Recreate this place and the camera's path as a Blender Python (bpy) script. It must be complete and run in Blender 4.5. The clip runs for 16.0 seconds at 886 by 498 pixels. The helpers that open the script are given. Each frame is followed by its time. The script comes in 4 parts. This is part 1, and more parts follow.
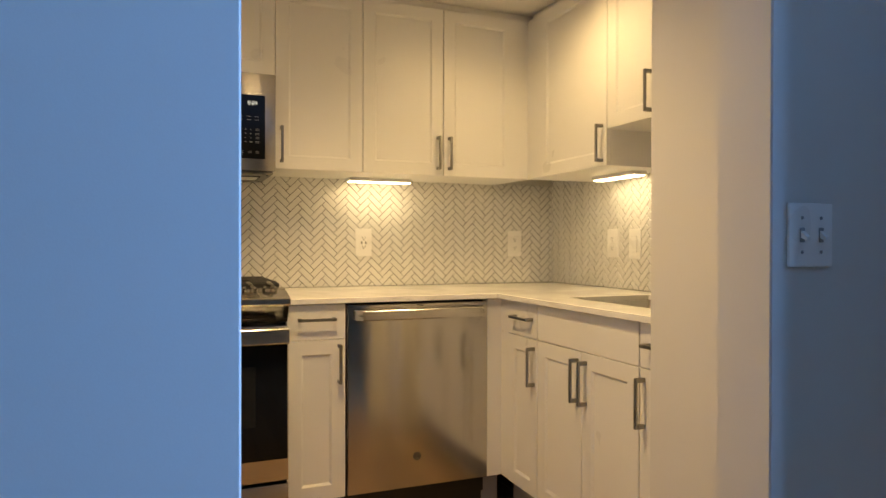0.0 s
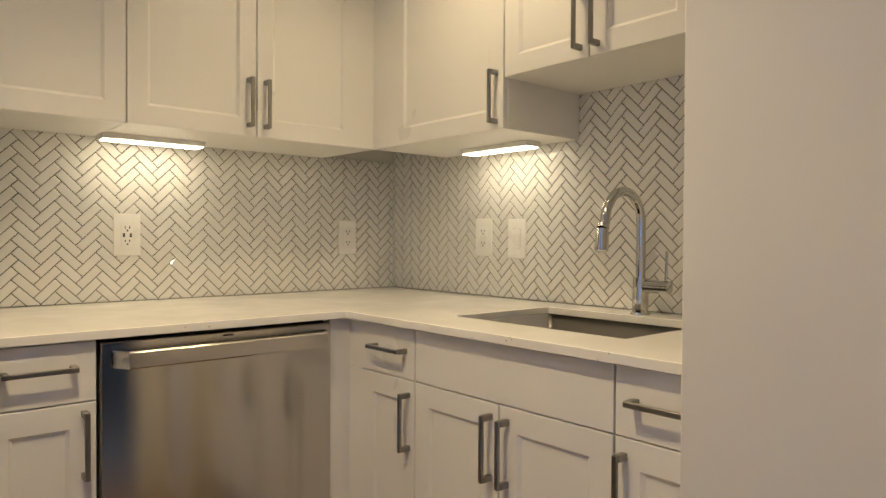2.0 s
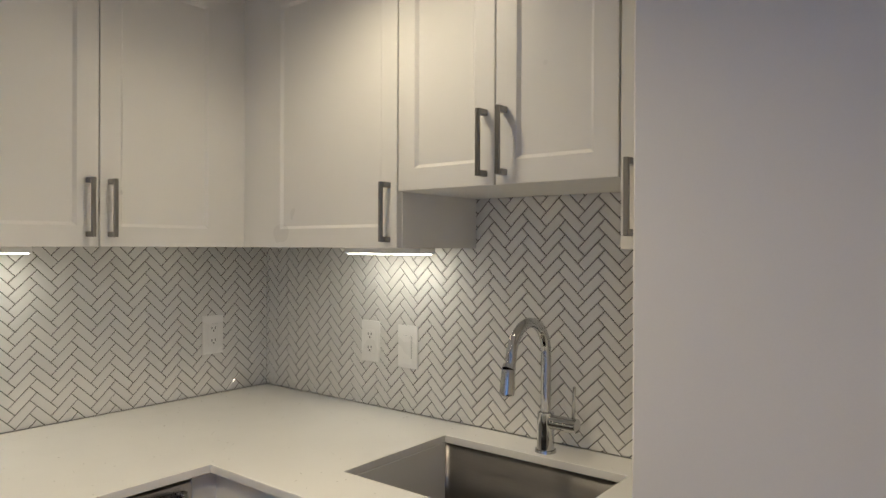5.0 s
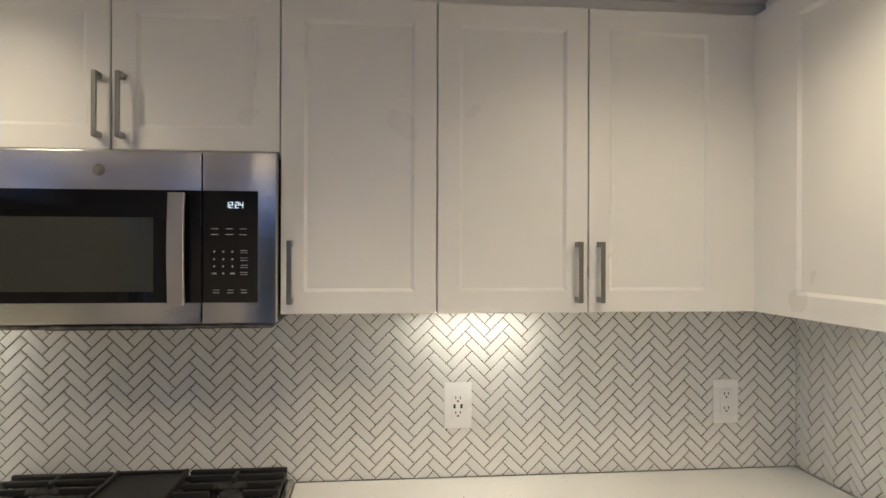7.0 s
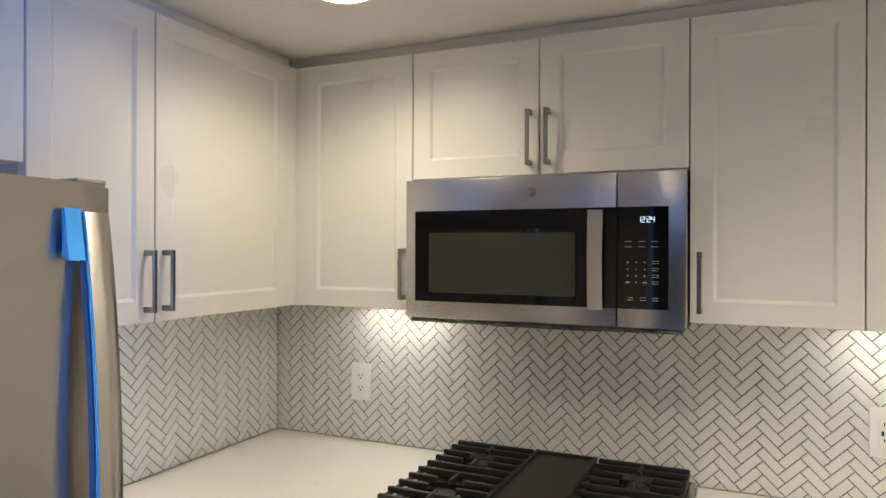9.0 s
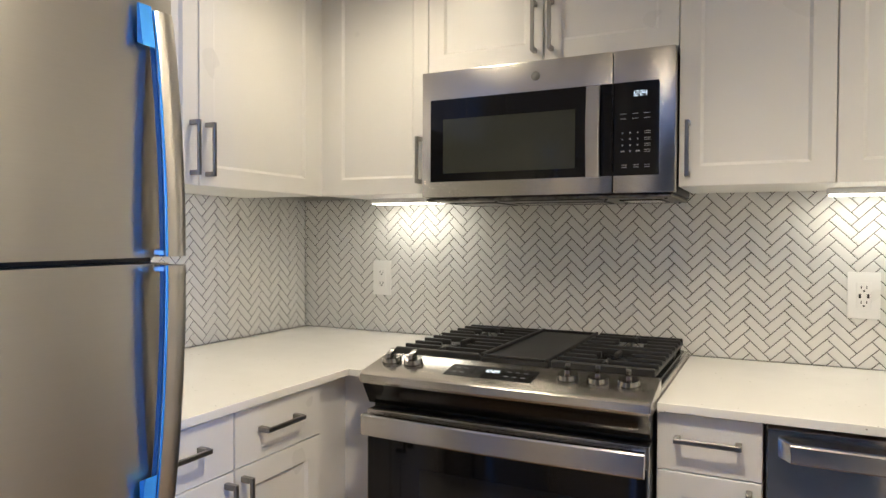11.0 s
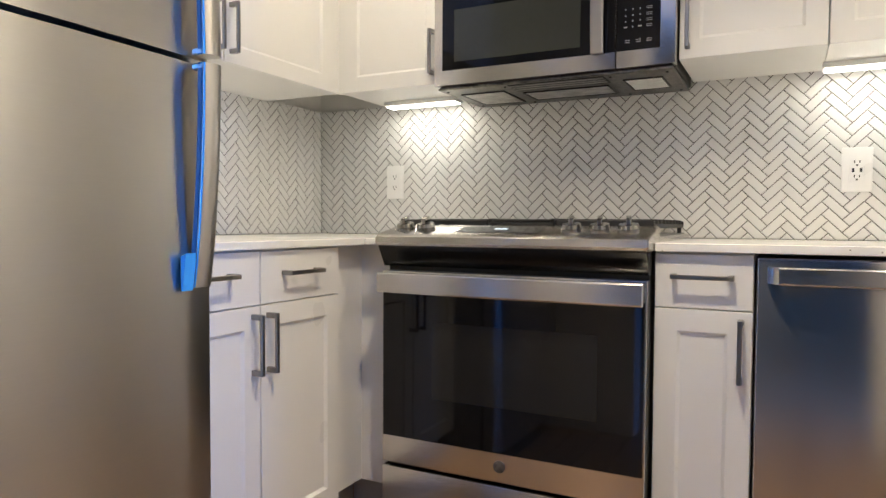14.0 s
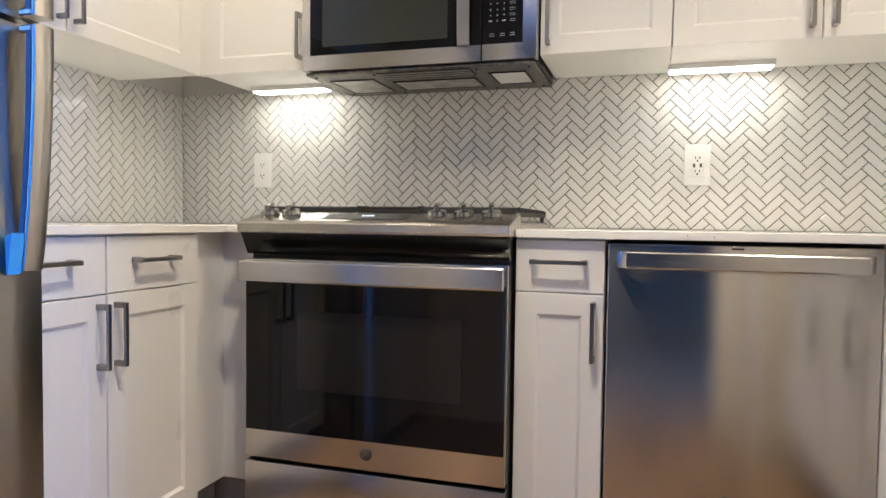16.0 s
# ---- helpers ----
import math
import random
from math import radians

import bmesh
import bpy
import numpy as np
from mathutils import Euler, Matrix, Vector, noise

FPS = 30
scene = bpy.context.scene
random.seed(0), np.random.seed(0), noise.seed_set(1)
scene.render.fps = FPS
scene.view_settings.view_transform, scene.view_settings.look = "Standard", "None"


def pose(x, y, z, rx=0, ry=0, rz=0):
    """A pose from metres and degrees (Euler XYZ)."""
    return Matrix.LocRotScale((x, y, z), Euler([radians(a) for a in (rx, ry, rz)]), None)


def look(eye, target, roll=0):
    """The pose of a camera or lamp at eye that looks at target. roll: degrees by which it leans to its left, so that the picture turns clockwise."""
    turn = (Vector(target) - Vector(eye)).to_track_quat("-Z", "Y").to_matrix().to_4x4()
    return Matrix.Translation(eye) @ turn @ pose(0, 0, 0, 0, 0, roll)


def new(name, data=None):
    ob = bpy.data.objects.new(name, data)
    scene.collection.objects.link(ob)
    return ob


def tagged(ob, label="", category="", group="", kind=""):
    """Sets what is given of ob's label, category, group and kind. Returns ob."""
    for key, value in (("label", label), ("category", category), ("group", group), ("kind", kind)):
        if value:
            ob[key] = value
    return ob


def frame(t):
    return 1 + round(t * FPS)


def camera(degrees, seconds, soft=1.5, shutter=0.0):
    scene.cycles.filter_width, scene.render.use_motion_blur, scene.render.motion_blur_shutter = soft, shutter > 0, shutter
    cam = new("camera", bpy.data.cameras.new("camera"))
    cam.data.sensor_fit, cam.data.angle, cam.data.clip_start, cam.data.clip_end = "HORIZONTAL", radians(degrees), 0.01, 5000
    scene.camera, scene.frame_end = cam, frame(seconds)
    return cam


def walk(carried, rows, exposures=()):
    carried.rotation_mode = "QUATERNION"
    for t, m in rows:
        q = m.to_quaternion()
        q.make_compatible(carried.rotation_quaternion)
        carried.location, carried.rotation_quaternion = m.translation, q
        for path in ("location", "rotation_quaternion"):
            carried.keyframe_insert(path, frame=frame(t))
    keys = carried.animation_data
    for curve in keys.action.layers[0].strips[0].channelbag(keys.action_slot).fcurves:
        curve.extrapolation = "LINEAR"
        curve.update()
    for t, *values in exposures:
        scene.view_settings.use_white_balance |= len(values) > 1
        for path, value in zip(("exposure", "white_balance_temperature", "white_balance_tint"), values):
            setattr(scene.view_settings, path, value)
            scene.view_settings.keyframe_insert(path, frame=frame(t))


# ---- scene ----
cam = camera(66.9, 16.0)
PATH = [
    (0, (-1.884, -3.099, 1.112), (-1.132, -1.246, 1.099), 0.1),
    (0.5, (-1.881, -2.943, 1.137), (-1.063, -1.119, 1.118), 0.2),
    (1, (-1.856, -2.676, 1.168), (-0.886, -0.924, 1.14), 0.4),
    (1.5, (-1.753, -2.422, 1.142), (-0.608, -0.782, 1.108), 0.3),
    (2, (-1.665, -2.231, 1.116), (-0.353, -0.722, 1.084), 0.3),
    (2.5, (-1.622, -2.123, 1.087), (-0.166, -0.752, 1.061), 0.2),
    (2.8, (-1.62, -2.097, 1.079), (-0.092, -0.807, 1.065), 0.4),
    (3, (-1.616, -2.073, 1.084), (-0.049, -0.83, 1.07), 0.7),
    (3.2, (-1.642, -2.064, 1.095), (-0.043, -0.862, 1.087), 1.3),
    (5.3, (-1.502, -2.045, 1.473), (0.055, -0.79, 1.468), -0.4),
    (5.5, (-1.465, -2.076, 1.499), (-0.037, -0.676, 1.496), -0.3),
    (6, (-1.364, -2.0525, 1.527), (-0.296, -0.361, 1.522), -0.2),
    (6.5, (-1.296, -1.966, 1.546), (-0.637, -0.078, 1.545), 0.1),
    (7, (-1.284, -1.915, 1.569), (-1.072, 0.074, 1.571), 0.2),
    (7.5, (-1.3, -1.93, 1.591), (-1.475, 0.062, 1.601), 0.2),
    (8, (-1.321, -1.967, 1.6), (-1.807, -0.027, 1.61), 0.3),
    (8.5, (-1.353, -2.006, 1.592), (-2.057, -0.134, 1.606), 0.4),
    (9, (-1.368, -2.056, 1.594), (-2.193, -0.234, 1.594), 0.2),
    (9.2, (-1.364, -2.076, 1.592), (-2.217, -0.268, 1.573), -0.0),
    (11.3, (-1.238, -2.221, 1.239), (-2.136, -0.434, 1.189), 0.2),
    (11.5, (-1.227, -2.225, 1.215), (-2.14, -0.447, 1.158), 0.0),
    (12, (-1.23, -2.247, 1.149), (-2.149, -0.472, 1.087), 0.1),
    (12.5, (-1.225, -2.264, 1.079), (-2.146, -0.49, 1.015), 0.2),
    (13, (-1.229, -2.292, 1.03), (-2.149, -0.517, 0.962), 0.2),
    (13.5, (-1.227, -2.314, 0.993), (-2.148, -0.54, 0.919), 0.1),
    (14, (-1.214, -2.314, 0.958), (-2.126, -0.536, 0.882), 0.3),
    (14.5, (-1.203, -2.313, 0.94), (-2.095, -0.525, 0.861), 0.3),
    (15, (-1.193, -2.309, 0.931), (-2.013, -0.486, 0.851), 0.4),
    (15.5, (-1.185, -2.303, 0.927), (-1.897, -0.436, 0.848), 0.6),
    (16, (-1.181, -2.296, 0.929), (-1.765, -0.385, 0.85), 0.7),
]
# stops and white balance by which the phone's picture drifts
LOOKS = [(0.0, -0.1, 11000, 6), (1.5, -0.32, 8300, 4), (3.0, -0.3, 6450, 5), (5.5, -0.66, 5900, 5), (7.0, -0.2, 5950, 6), (9.0, -0.13, 5950, 5), (12.5, 0.2, 5800, 6), (16.0, 0.36, 5750, 7)]
walk(cam, [(t, look(eye, target, roll)) for t, eye, target, roll in PATH], LOOKS)

# ---- world, daylight, exposure ----
def make_world():
    w = bpy.data.worlds.new("sky")
    scene.world = w
    w.use_nodes = True
    nt = w.node_tree
    sky = nt.nodes.new("ShaderNodeTexSky")
    sky.sky_type, sky.sun_disc = "NISHITA", False
    sky.sun_elevation, sky.sun_rotation = radians(38), radians(20)
    bg = nt.nodes["Background"]
    bg.inputs["Strength"].default_value = 0.1
    nt.links.new(sky.outputs["Color"], bg.inputs["Color"])


make_world()
WARM = (1.0, 0.79, 0.53)
DAY = (0.095, 0.315, 1.0)


def area_lamp(name, m, sx, sy, power, colour, spread=180):
    la = bpy.data.lights.new(name, "AREA")
    la.shape, la.size, la.size_y, la.energy, la.color = "RECTANGLE", sx, sy, power, colour
    la.spread = radians(spread)
    ob = new(name, la)
    ob.matrix_world = m
    return ob


# daylight in the opening of the living room's window, which faces the kitchen's doorway
area_lamp("window_daylight", look((0.96, -3.35, 1.33), (-2.4, -2.40, 1.15)), 1.0, 1.5, 93, DAY, 120)

# ---- materials ----
def tex_coord(nt, scale=(1, 1, 1), kind="Object"):
    tc = nt.nodes.new("ShaderNodeTexCoord")
    mp = nt.nodes.new("ShaderNodeMapping")
    mp.inputs["Scale"].default_value = scale
    nt.links.new(tc.outputs[kind], mp.inputs["Vector"])
    return mp.outputs["Vector"]


def noise_node(nt, vec, scale, detail=4, rough=0.55):
    n = nt.nodes.new("ShaderNodeTexNoise")
    n.inputs["Scale"].default_value, n.inputs["Detail"].default_value = scale, detail
    n.inputs["Roughness"].default_value = rough
    nt.links.new(vec, n.inputs["Vector"])
    return n.outputs["Fac"]


def ramp(nt, fac, lo, hi, c0, c1):
    r = nt.nodes.new("ShaderNodeMapRange")
    r.inputs["From Min"].default_value, r.inputs["From Max"].default_value = lo, hi
    nt.links.new(fac, r.inputs["Value"])
    m = nt.nodes.new("ShaderNodeMix")
    m.data_type = "RGBA"
    m.inputs["A"].default_value, m.inputs["B"].default_value = (*c0, 1), (*c1, 1)
    nt.links.new(r.outputs["Result"], m.inputs["Factor"])
    return m.outputs["Result"]


def material(name, colour, rough=0.5, metal=0.0, vary=0.04, grain=60.0, blotch=2.5, bump=0.02, stretch=(1, 1, 1), rough_vary=0.06, random_tone=0.0, coat=0.0, brushed=0.0):
    """Colour with a broad and a fine variation, uneven gloss and a fine relief."""
    m = bpy.data.materials.new(name)
    m.use_nodes = True
    nt = m.node_tree
    b = nt.nodes["Principled BSDF"]
    vec = tex_coord(nt, stretch)
    fine, broad = noise_node(nt, vec, grain), noise_node(nt, vec, blotch, 3)
    c0 = [max(0, c * (1 - vary)) for c in colour]
    c1 = [min(1, c * (1 + vary)) for c in colour]
    col = ramp(nt, broad, 0.3, 0.7, c0, c1)
    mul = nt.nodes.new("ShaderNodeMix")
    mul.data_type, mul.blend_type = "RGBA", "MULTIPLY"
    mul.inputs["Factor"].default_value = 1.0
    nt.links.new(col, mul.inputs["A"])
    nt.links.new(ramp(nt, fine, 0.3, 0.7, [1 - vary] * 3, [1, 1, 1]), mul.inputs["B"])
    out = mul.outputs["Result"]
    if random_tone:
        info = nt.nodes.new("ShaderNodeObjectInfo")
        mr = nt.nodes.new("ShaderNodeMix")
        mr.data_type, mr.blend_type = "RGBA", "MULTIPLY"
        mr.inputs["Factor"].default_value = 1.0
        nt.links.new(out, mr.inputs["A"])
        nt.links.new(ramp(nt, info.outputs["Random"], 0, 1, [1 - random_tone] * 3, [1, 1, 1]), mr.inputs["B"])
        out = mr.outputs["Result"]
    nt.links.new(out, b.inputs["Base Color"])
    rr = nt.nodes.new("ShaderNodeMapRange")
    rr.inputs["To Min"].default_value, rr.inputs["To Max"].default_value = max(0.02, rough - rough_vary), rough + rough_vary
    rr.inputs["From Min"].default_value, rr.inputs["From Max"].default_value = 0.3, 0.7
    nt.links.new(broad, rr.inputs["Value"])
    nt.links.new(rr.outputs["Result"], b.inputs["Roughness"])
    b.inputs["Metallic"].default_value = metal
    b.inputs["Coat Weight"].default_value = coat
    if brushed:
        # level brush strokes smear what is mirrored up and down
        up = nt.nodes.new("ShaderNodeCombineXYZ")
        up.inputs[1].default_value, up.inputs[2].default_value = 0.06, 1.0
        b.inputs["Anisotropic"].default_value = brushed
        nt.links.new(up.outputs[0], b.inputs["Tangent"])
    if bump:
        bp = nt.nodes.new("ShaderNodeBump")
        bp.inputs["Strength"].default_value, bp.inputs["Distance"].default_value = bump, 0.002
        nt.links.new(fine, bp.inputs["Height"])
        nt.links.new(bp.outputs["Normal"], b.inputs["Normal"])
    return m


def glow(name, colour, strength):
    m = bpy.data.materials.new(name)
    m.use_nodes = True
    b = m.node_tree.nodes["Principled BSDF"]
    b.inputs["Base Color"].default_value = (0.8, 0.8, 0.8, 1)
    b.inputs["Emission Color"].default_value = (*colour, 1)
    b.inputs["Emission Strength"].default_value = strength
    return m


def quartz(name):
    m = material(name, (0.86, 0.85, 0.82), 0.16, vary=0.012, grain=300, blotch=6, bump=0.0, rough_vary=0.03)
    nt = m.node_tree
    b = nt.nodes["Principled BSDF"]
    vo = nt.nodes.new("ShaderNodeTexVoronoi")
    vo.inputs["Scale"].default_value = 55
    nt.links.new(tex_coord(nt), vo.inputs["Vector"])
    src = b.inputs["Base Color"].links[0].from_socket
    mix = nt.nodes.new("ShaderNodeMix")
    mix.data_type = "RGBA"
    mix.inputs["B"].default_value = (0.30, 0.28, 0.25, 1)
    thr = nt.nodes.new("ShaderNodeMath")
    thr.operation = "LESS_THAN"
    thr.inputs[1].default_value = 0.09
    rnd = nt.nodes.new("ShaderNodeMath")
    rnd.operation = "GREATER_THAN"
    rnd.inputs[1].default_value = 0.72
    sep = nt.nodes.new("ShaderNodeSeparateColor")
    nt.links.new(vo.outputs["Color"], sep.inputs["Color"])
    nt.links.new(sep.outputs["Red"], rnd.inputs[0])
    nt.links.new(vo.outputs["Distance"], thr.inputs[0])
    both = nt.nodes.new("ShaderNodeMath")
    both.operation = "MULTIPLY"
    nt.links.new(thr.outputs[0], both.inputs[0])
    nt.links.new(rnd.outputs[0], both.inputs[1])
    nt.links.new(both.outputs[0], mix.inputs["Factor"])
    nt.links.new(src, mix.inputs["A"])
    nt.links.new(mix.outputs["Result"], b.inputs["Base Color"])
    return m


M_CAB = material("white_lacquer", (0.82, 0.81, 0.785), 0.33, vary=0.015, grain=900, blotch=3, bump=0.02)
M_CARC = material("white_carcass", (0.82, 0.81, 0.785), 0.45, vary=0.02, grain=500, bump=0.02)
M_KICK = material("grey_toe_kick", (0.36, 0.36, 0.36), 0.5, vary=0.05)
M_WALL = material("wall_paint", (0.72, 0.70, 0.665), 0.6, vary=0.015, grain=350, blotch=1.5, bump=0.06)
M_BEIGE = material("beige_wall_paint", (0.46, 0.385, 0.30), 0.6, vary=0.03, grain=350, blotch=1.5, bump=0.06)
M_CEIL = material("ceiling_paint", (0.84, 0.83, 0.81), 0.7, vary=0.015, grain=300, bump=0.06)
M_TILE = material("white_glazed_tile", (0.82, 0.81, 0.785), 0.12, vary=0.02, grain=40, blotch=9, bump=0.05, random_tone=0.05)
M_GROUT = material("grey_grout", (0.10, 0.092, 0.083), 0.85, vary=0.12, grain=500, blotch=14, bump=0.3)
M_QUARTZ = quartz("white_quartz")
M_STEEL = material("brushed_steel", (0.58, 0.56, 0.525), 0.15, 1.0, vary=0.03, grain=800, blotch=1.2, bump=0.04, stretch=(0.02, 0.02, 1), rough_vary=0.025, brushed=0.95)
M_STEEL_H = material("brushed_steel_across", (0.60, 0.58, 0.55), 0.21, 1.0, vary=0.03, grain=800, blotch=1.2, bump=0.12, stretch=(0.02, 1, 1), rough_vary=0.03)
M_SATIN = material("satin_steel", (0.58, 0.56, 0.525), 0.31, 1.0, vary=0.03, grain=800, blotch=1.1, bump=0.05, stretch=(0.02, 0.02, 1), rough_vary=0.04, brushed=0.8)
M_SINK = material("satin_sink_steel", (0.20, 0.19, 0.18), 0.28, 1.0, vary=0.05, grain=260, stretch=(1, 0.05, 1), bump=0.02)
M_CHROME = material("polished_chrome", (0.56, 0.56, 0.56), 0.06, 1.0, vary=0.01, bump=0.0, rough_vary=0.02)
M_KNOB = material("polished_knob_steel", (0.40, 0.385, 0.36), 0.13, 1.0, vary=0.02, bump=0.0, rough_vary=0.03)
M_PULL = material("pewter_pull", (0.30, 0.29, 0.275), 0.32, 1.0, vary=0.04, grain=300, bump=0.01)
M_BLACKGLASS = material("black_glass", (0.006, 0.006, 0.007), 0.05, vary=0.02, bump=0.0, rough_vary=0.01)
M_WINDOW = material("dark_window_glass", (0.040, 0.043, 0.038), 0.10, vary=0.05, bump=0.0, rough_vary=0.02)
M_OVENWIN = material("oven_window_glass", (0.016, 0.016, 0.016), 0.06, vary=0.05, bump=0.0, rough_vary=0.01)
M_BLACK = material("black_plastic", (0.012, 0.012, 0.012), 0.4, vary=0.1, bump=0.02)
M_IRON = material("black_cast_iron", (0.014, 0.014, 0.014), 0.5, vary=0.2, grain=400, bump=0.25)
M_ENAMEL = material("black_enamel", (0.006, 0.006, 0.006), 0.16, vary=0.05, bump=0.0)
M_GALV = material("galvanised_steel", (0.50, 0.49, 0.46), 0.42, 0.9, vary=0.25, grain=130, blotch=18, bump=0.05)
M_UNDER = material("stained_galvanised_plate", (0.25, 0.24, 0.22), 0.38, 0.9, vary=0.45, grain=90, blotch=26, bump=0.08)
M_MESH = material("grease_filter_mesh", (0.62, 0.61, 0.58), 0.45, 0.8, vary=0.3, grain=700, blotch=25, bump=0.4)
M_LENS = material("frosted_lamp_cover", (0.80, 0.80, 0.78), 0.35, vary=0.12, grain=500, blotch=30, bump=0.3)
M_PLATE = material("white_wall_plate", (0.90, 0.89, 0.87), 0.3, vary=0.01, bump=0.0)
M_SLOT = material("dark_slot", (0.03, 0.03, 0.03), 0.5, vary=0.1, bump=0.0)
M_FILM = material("blue_protective_film", (0.08, 0.40, 0.88), 0.45, vary=0.1, grain=30, blotch=14, bump=0.1)
M_FILM_EDGE = material("blue_film_edge", (0.045, 0.17, 0.38), 0.5, vary=0.15, grain=30, blotch=20, bump=0.1)
M_LEGEND = material("grey_legend", (0.32, 0.33, 0.34), 0.5, vary=0.02, bump=0.0)
M_FLOOR = material("oak_plank", (0.42, 0.265, 0.15), 0.4, vary=0.2, grain=60, blotch=6, bump=0.06, stretch=(1, 0.08, 1), random_tone=0.35)
M_FRAME = material("window_frame_white", (0.75, 0.75, 0.74), 0.4, vary=0.02)
M_LED = glow("led_diffuser", (1.0, 0.875, 0.69), 16.5)
M_LAMP = glow("downlight_diffuser", (1.0, 0.79, 0.53), 12.0)
M_DIGIT = glow("clock_digits", (0.75, 0.9, 1.0), 1.1)

for glass in (M_BLACKGLASS, M_WINDOW, M_OVENWIN, M_ENAMEL):
    glass.node_tree.nodes["Principled BSDF"].inputs["Specular IOR Level"].default_value = 0.32

# ---- building blocks ----
def box(bm, x0, x1, y0, y1, z0, z1, bevel=0.0, seg=1):
    r = bmesh.ops.create_cube(bm, size=1.0, matrix=Matrix.LocRotScale(((x0 + x1) / 2, (y0 + y1) / 2, (z0 + z1) / 2), None, (abs(x1 - x0), abs(y1 - y0), abs(z1 - z0))))
    if bevel:
        es = {e for v in r["verts"] for e in v.link_edges}
        bmesh.ops.bevel(bm, geom=list(es), offset=bevel, segments=seg, affect="EDGES", profile=0.6)
    return bm


def rod(bm, a, b, r0, r1=None, n=20):
    a, b = Vector(a), Vector(b)
    d = b - a
    m = Matrix.Translation((a + b) / 2) @ d.to_track_quat("Z", "Y").to_matrix().to_4x4()
    bmesh.ops.create_cone(bm, cap_ends=True, segments=n, radius1=r0, radius2=r0 if r1 is None else r1, depth=d.length, matrix=m)
    return bm


def sweep(bm, path, section, closed=True):
    """A section (offsets in two directions) carried along a path of (point, dir1, dir2, scale)."""
    rings = []
    for p, d1, d2, s in path:
        rings.append([bm.verts.new(Vector(p) + Vector(d1) * a * s + Vector(d2) * b * s) for a, b in section])
    n = len(section)
    for r0, r1 in zip(rings, rings[1:]):
        for i in range(n):
            bm.faces.new((r0[i], r0[(i + 1) % n], r1[(i + 1) % n], r1[i]))
    bm.faces.new(rings[0][::-1])
    bm.faces.new(rings[-1])
    return bm


def mesh_of(name, bm, mat, smooth=True):
    bmesh.ops.recalc_face_normals(bm, faces=bm.faces[:])
    me = bpy.data.meshes.new(name)
    bm.to_mesh(me)
    bm.free()
    me.materials.append(mat)
    if smooth:
        me.shade_smooth()
        me.set_sharp_from_angle(angle=radians(32))
    return me


def nb():
    return bmesh.new()


def thing(name, at, label, category, group="", kind=""):
    ob = new(name)
    ob.empty_display_size = 0.05
    ob.matrix_world = Matrix.Translation(at)
    return tagged(ob, label, category, group, kind)


def part(name, bm, mat, parent, label="", m=None, smooth=True):
    """One mesh under a thing or part; the mesh is in world metres, or in a frame m."""
    ob = new(name, mesh_of(name, bm, mat, smooth))
    if m is not None:
        ob.data.transform(m)
    ob.parent = parent
    p, t = parent, Vector((0, 0, 0))
    while p is not None:
        t = t + p.location
        p = p.parent
    ob.matrix_parent_inverse = Matrix.Translation(-t) if parent.parent is None else Matrix.Identity(4)
    if label:
        tagged(ob, label)
    return ob


def solid(name, bm, mat, label, category, kind="structure", smooth=True):
    return tagged(new(name, mesh_of(name, bm, mat, smooth)), label, category, kind=kind)


XW = -2.985          # tile face of the west wall; the north one is y = 0, the east one x = 0
TOP, SLAB = 0.914, 0.02
FACE = {"N": -0.642, "E": -0.630, "W": -2.335}
UFACE = {"N": -0.337, "E": -0.337, "W": -2.652}
CEIL = 2.192


def facing(side, plane):
    """From (along, inwards, up) to the world for a front on that side of the kitchen."""
    turn = {"N": 0, "E": -90, "W": 90}[side]
    return pose(*((0, plane, 0) if side == "N" else (plane, 0, 0)), 0, 0, turn)


def shaker(bm, u0, u1, z0, z1, stile=0.052, thick=0.019, deep=0.007, flat=False, wide=(0.0, 0.0)):
    """A shaker door or drawer front, its face at inwards = 0."""
    c = 0.0015

    def rect(i, v):
        a, b = (u0 + i + wide[0], u1 - i - wide[1]) if i >= stile else (u0 + i, u1 - i)
        return [bm.verts.new((u, v, z)) for u, z in ((a, z0 + i), (b, z0 + i), (b, z1 - i), (a, z1 - i))]

    rings = [rect(0, thick), rect(0, c), rect(c, 0)]
    if not flat:
        rings += [rect(stile, 0), rect(stile + 0.008, deep)]
    for a, b in zip(rings, rings[1:]):
        for i in range(4):
            bm.faces.new((a[i], a[(i + 1) % 4], b[(i + 1) % 4], b[i]))
    bm.faces.new(rings[0][::-1])
    bm.faces.new(rings[-1])
    return bm


def pull(bm, u, z, length=0.144, across=False):
    """A squared bar pull on two feet, standing off the front."""
    def bar(a0, a1, v0, v1, w, bev):
        if across:
            box(bm, u + a0, u + a1, v0, v1, z - w, z + w, bev)
        else:
            box(bm, u - w, u + w, v0, v1, z + a0, z + a1, bev)
    h = length / 2
    bar(-h, h, -0.034, -0.026, 0.0052, 0.0012)
    bar(-h, -h + 0.013, -0.0262, 0.0, 0.0062, 0.001)
    bar(h - 0.013, h, -0.0262, 0.0, 0.0062, 0.001)
    return bm


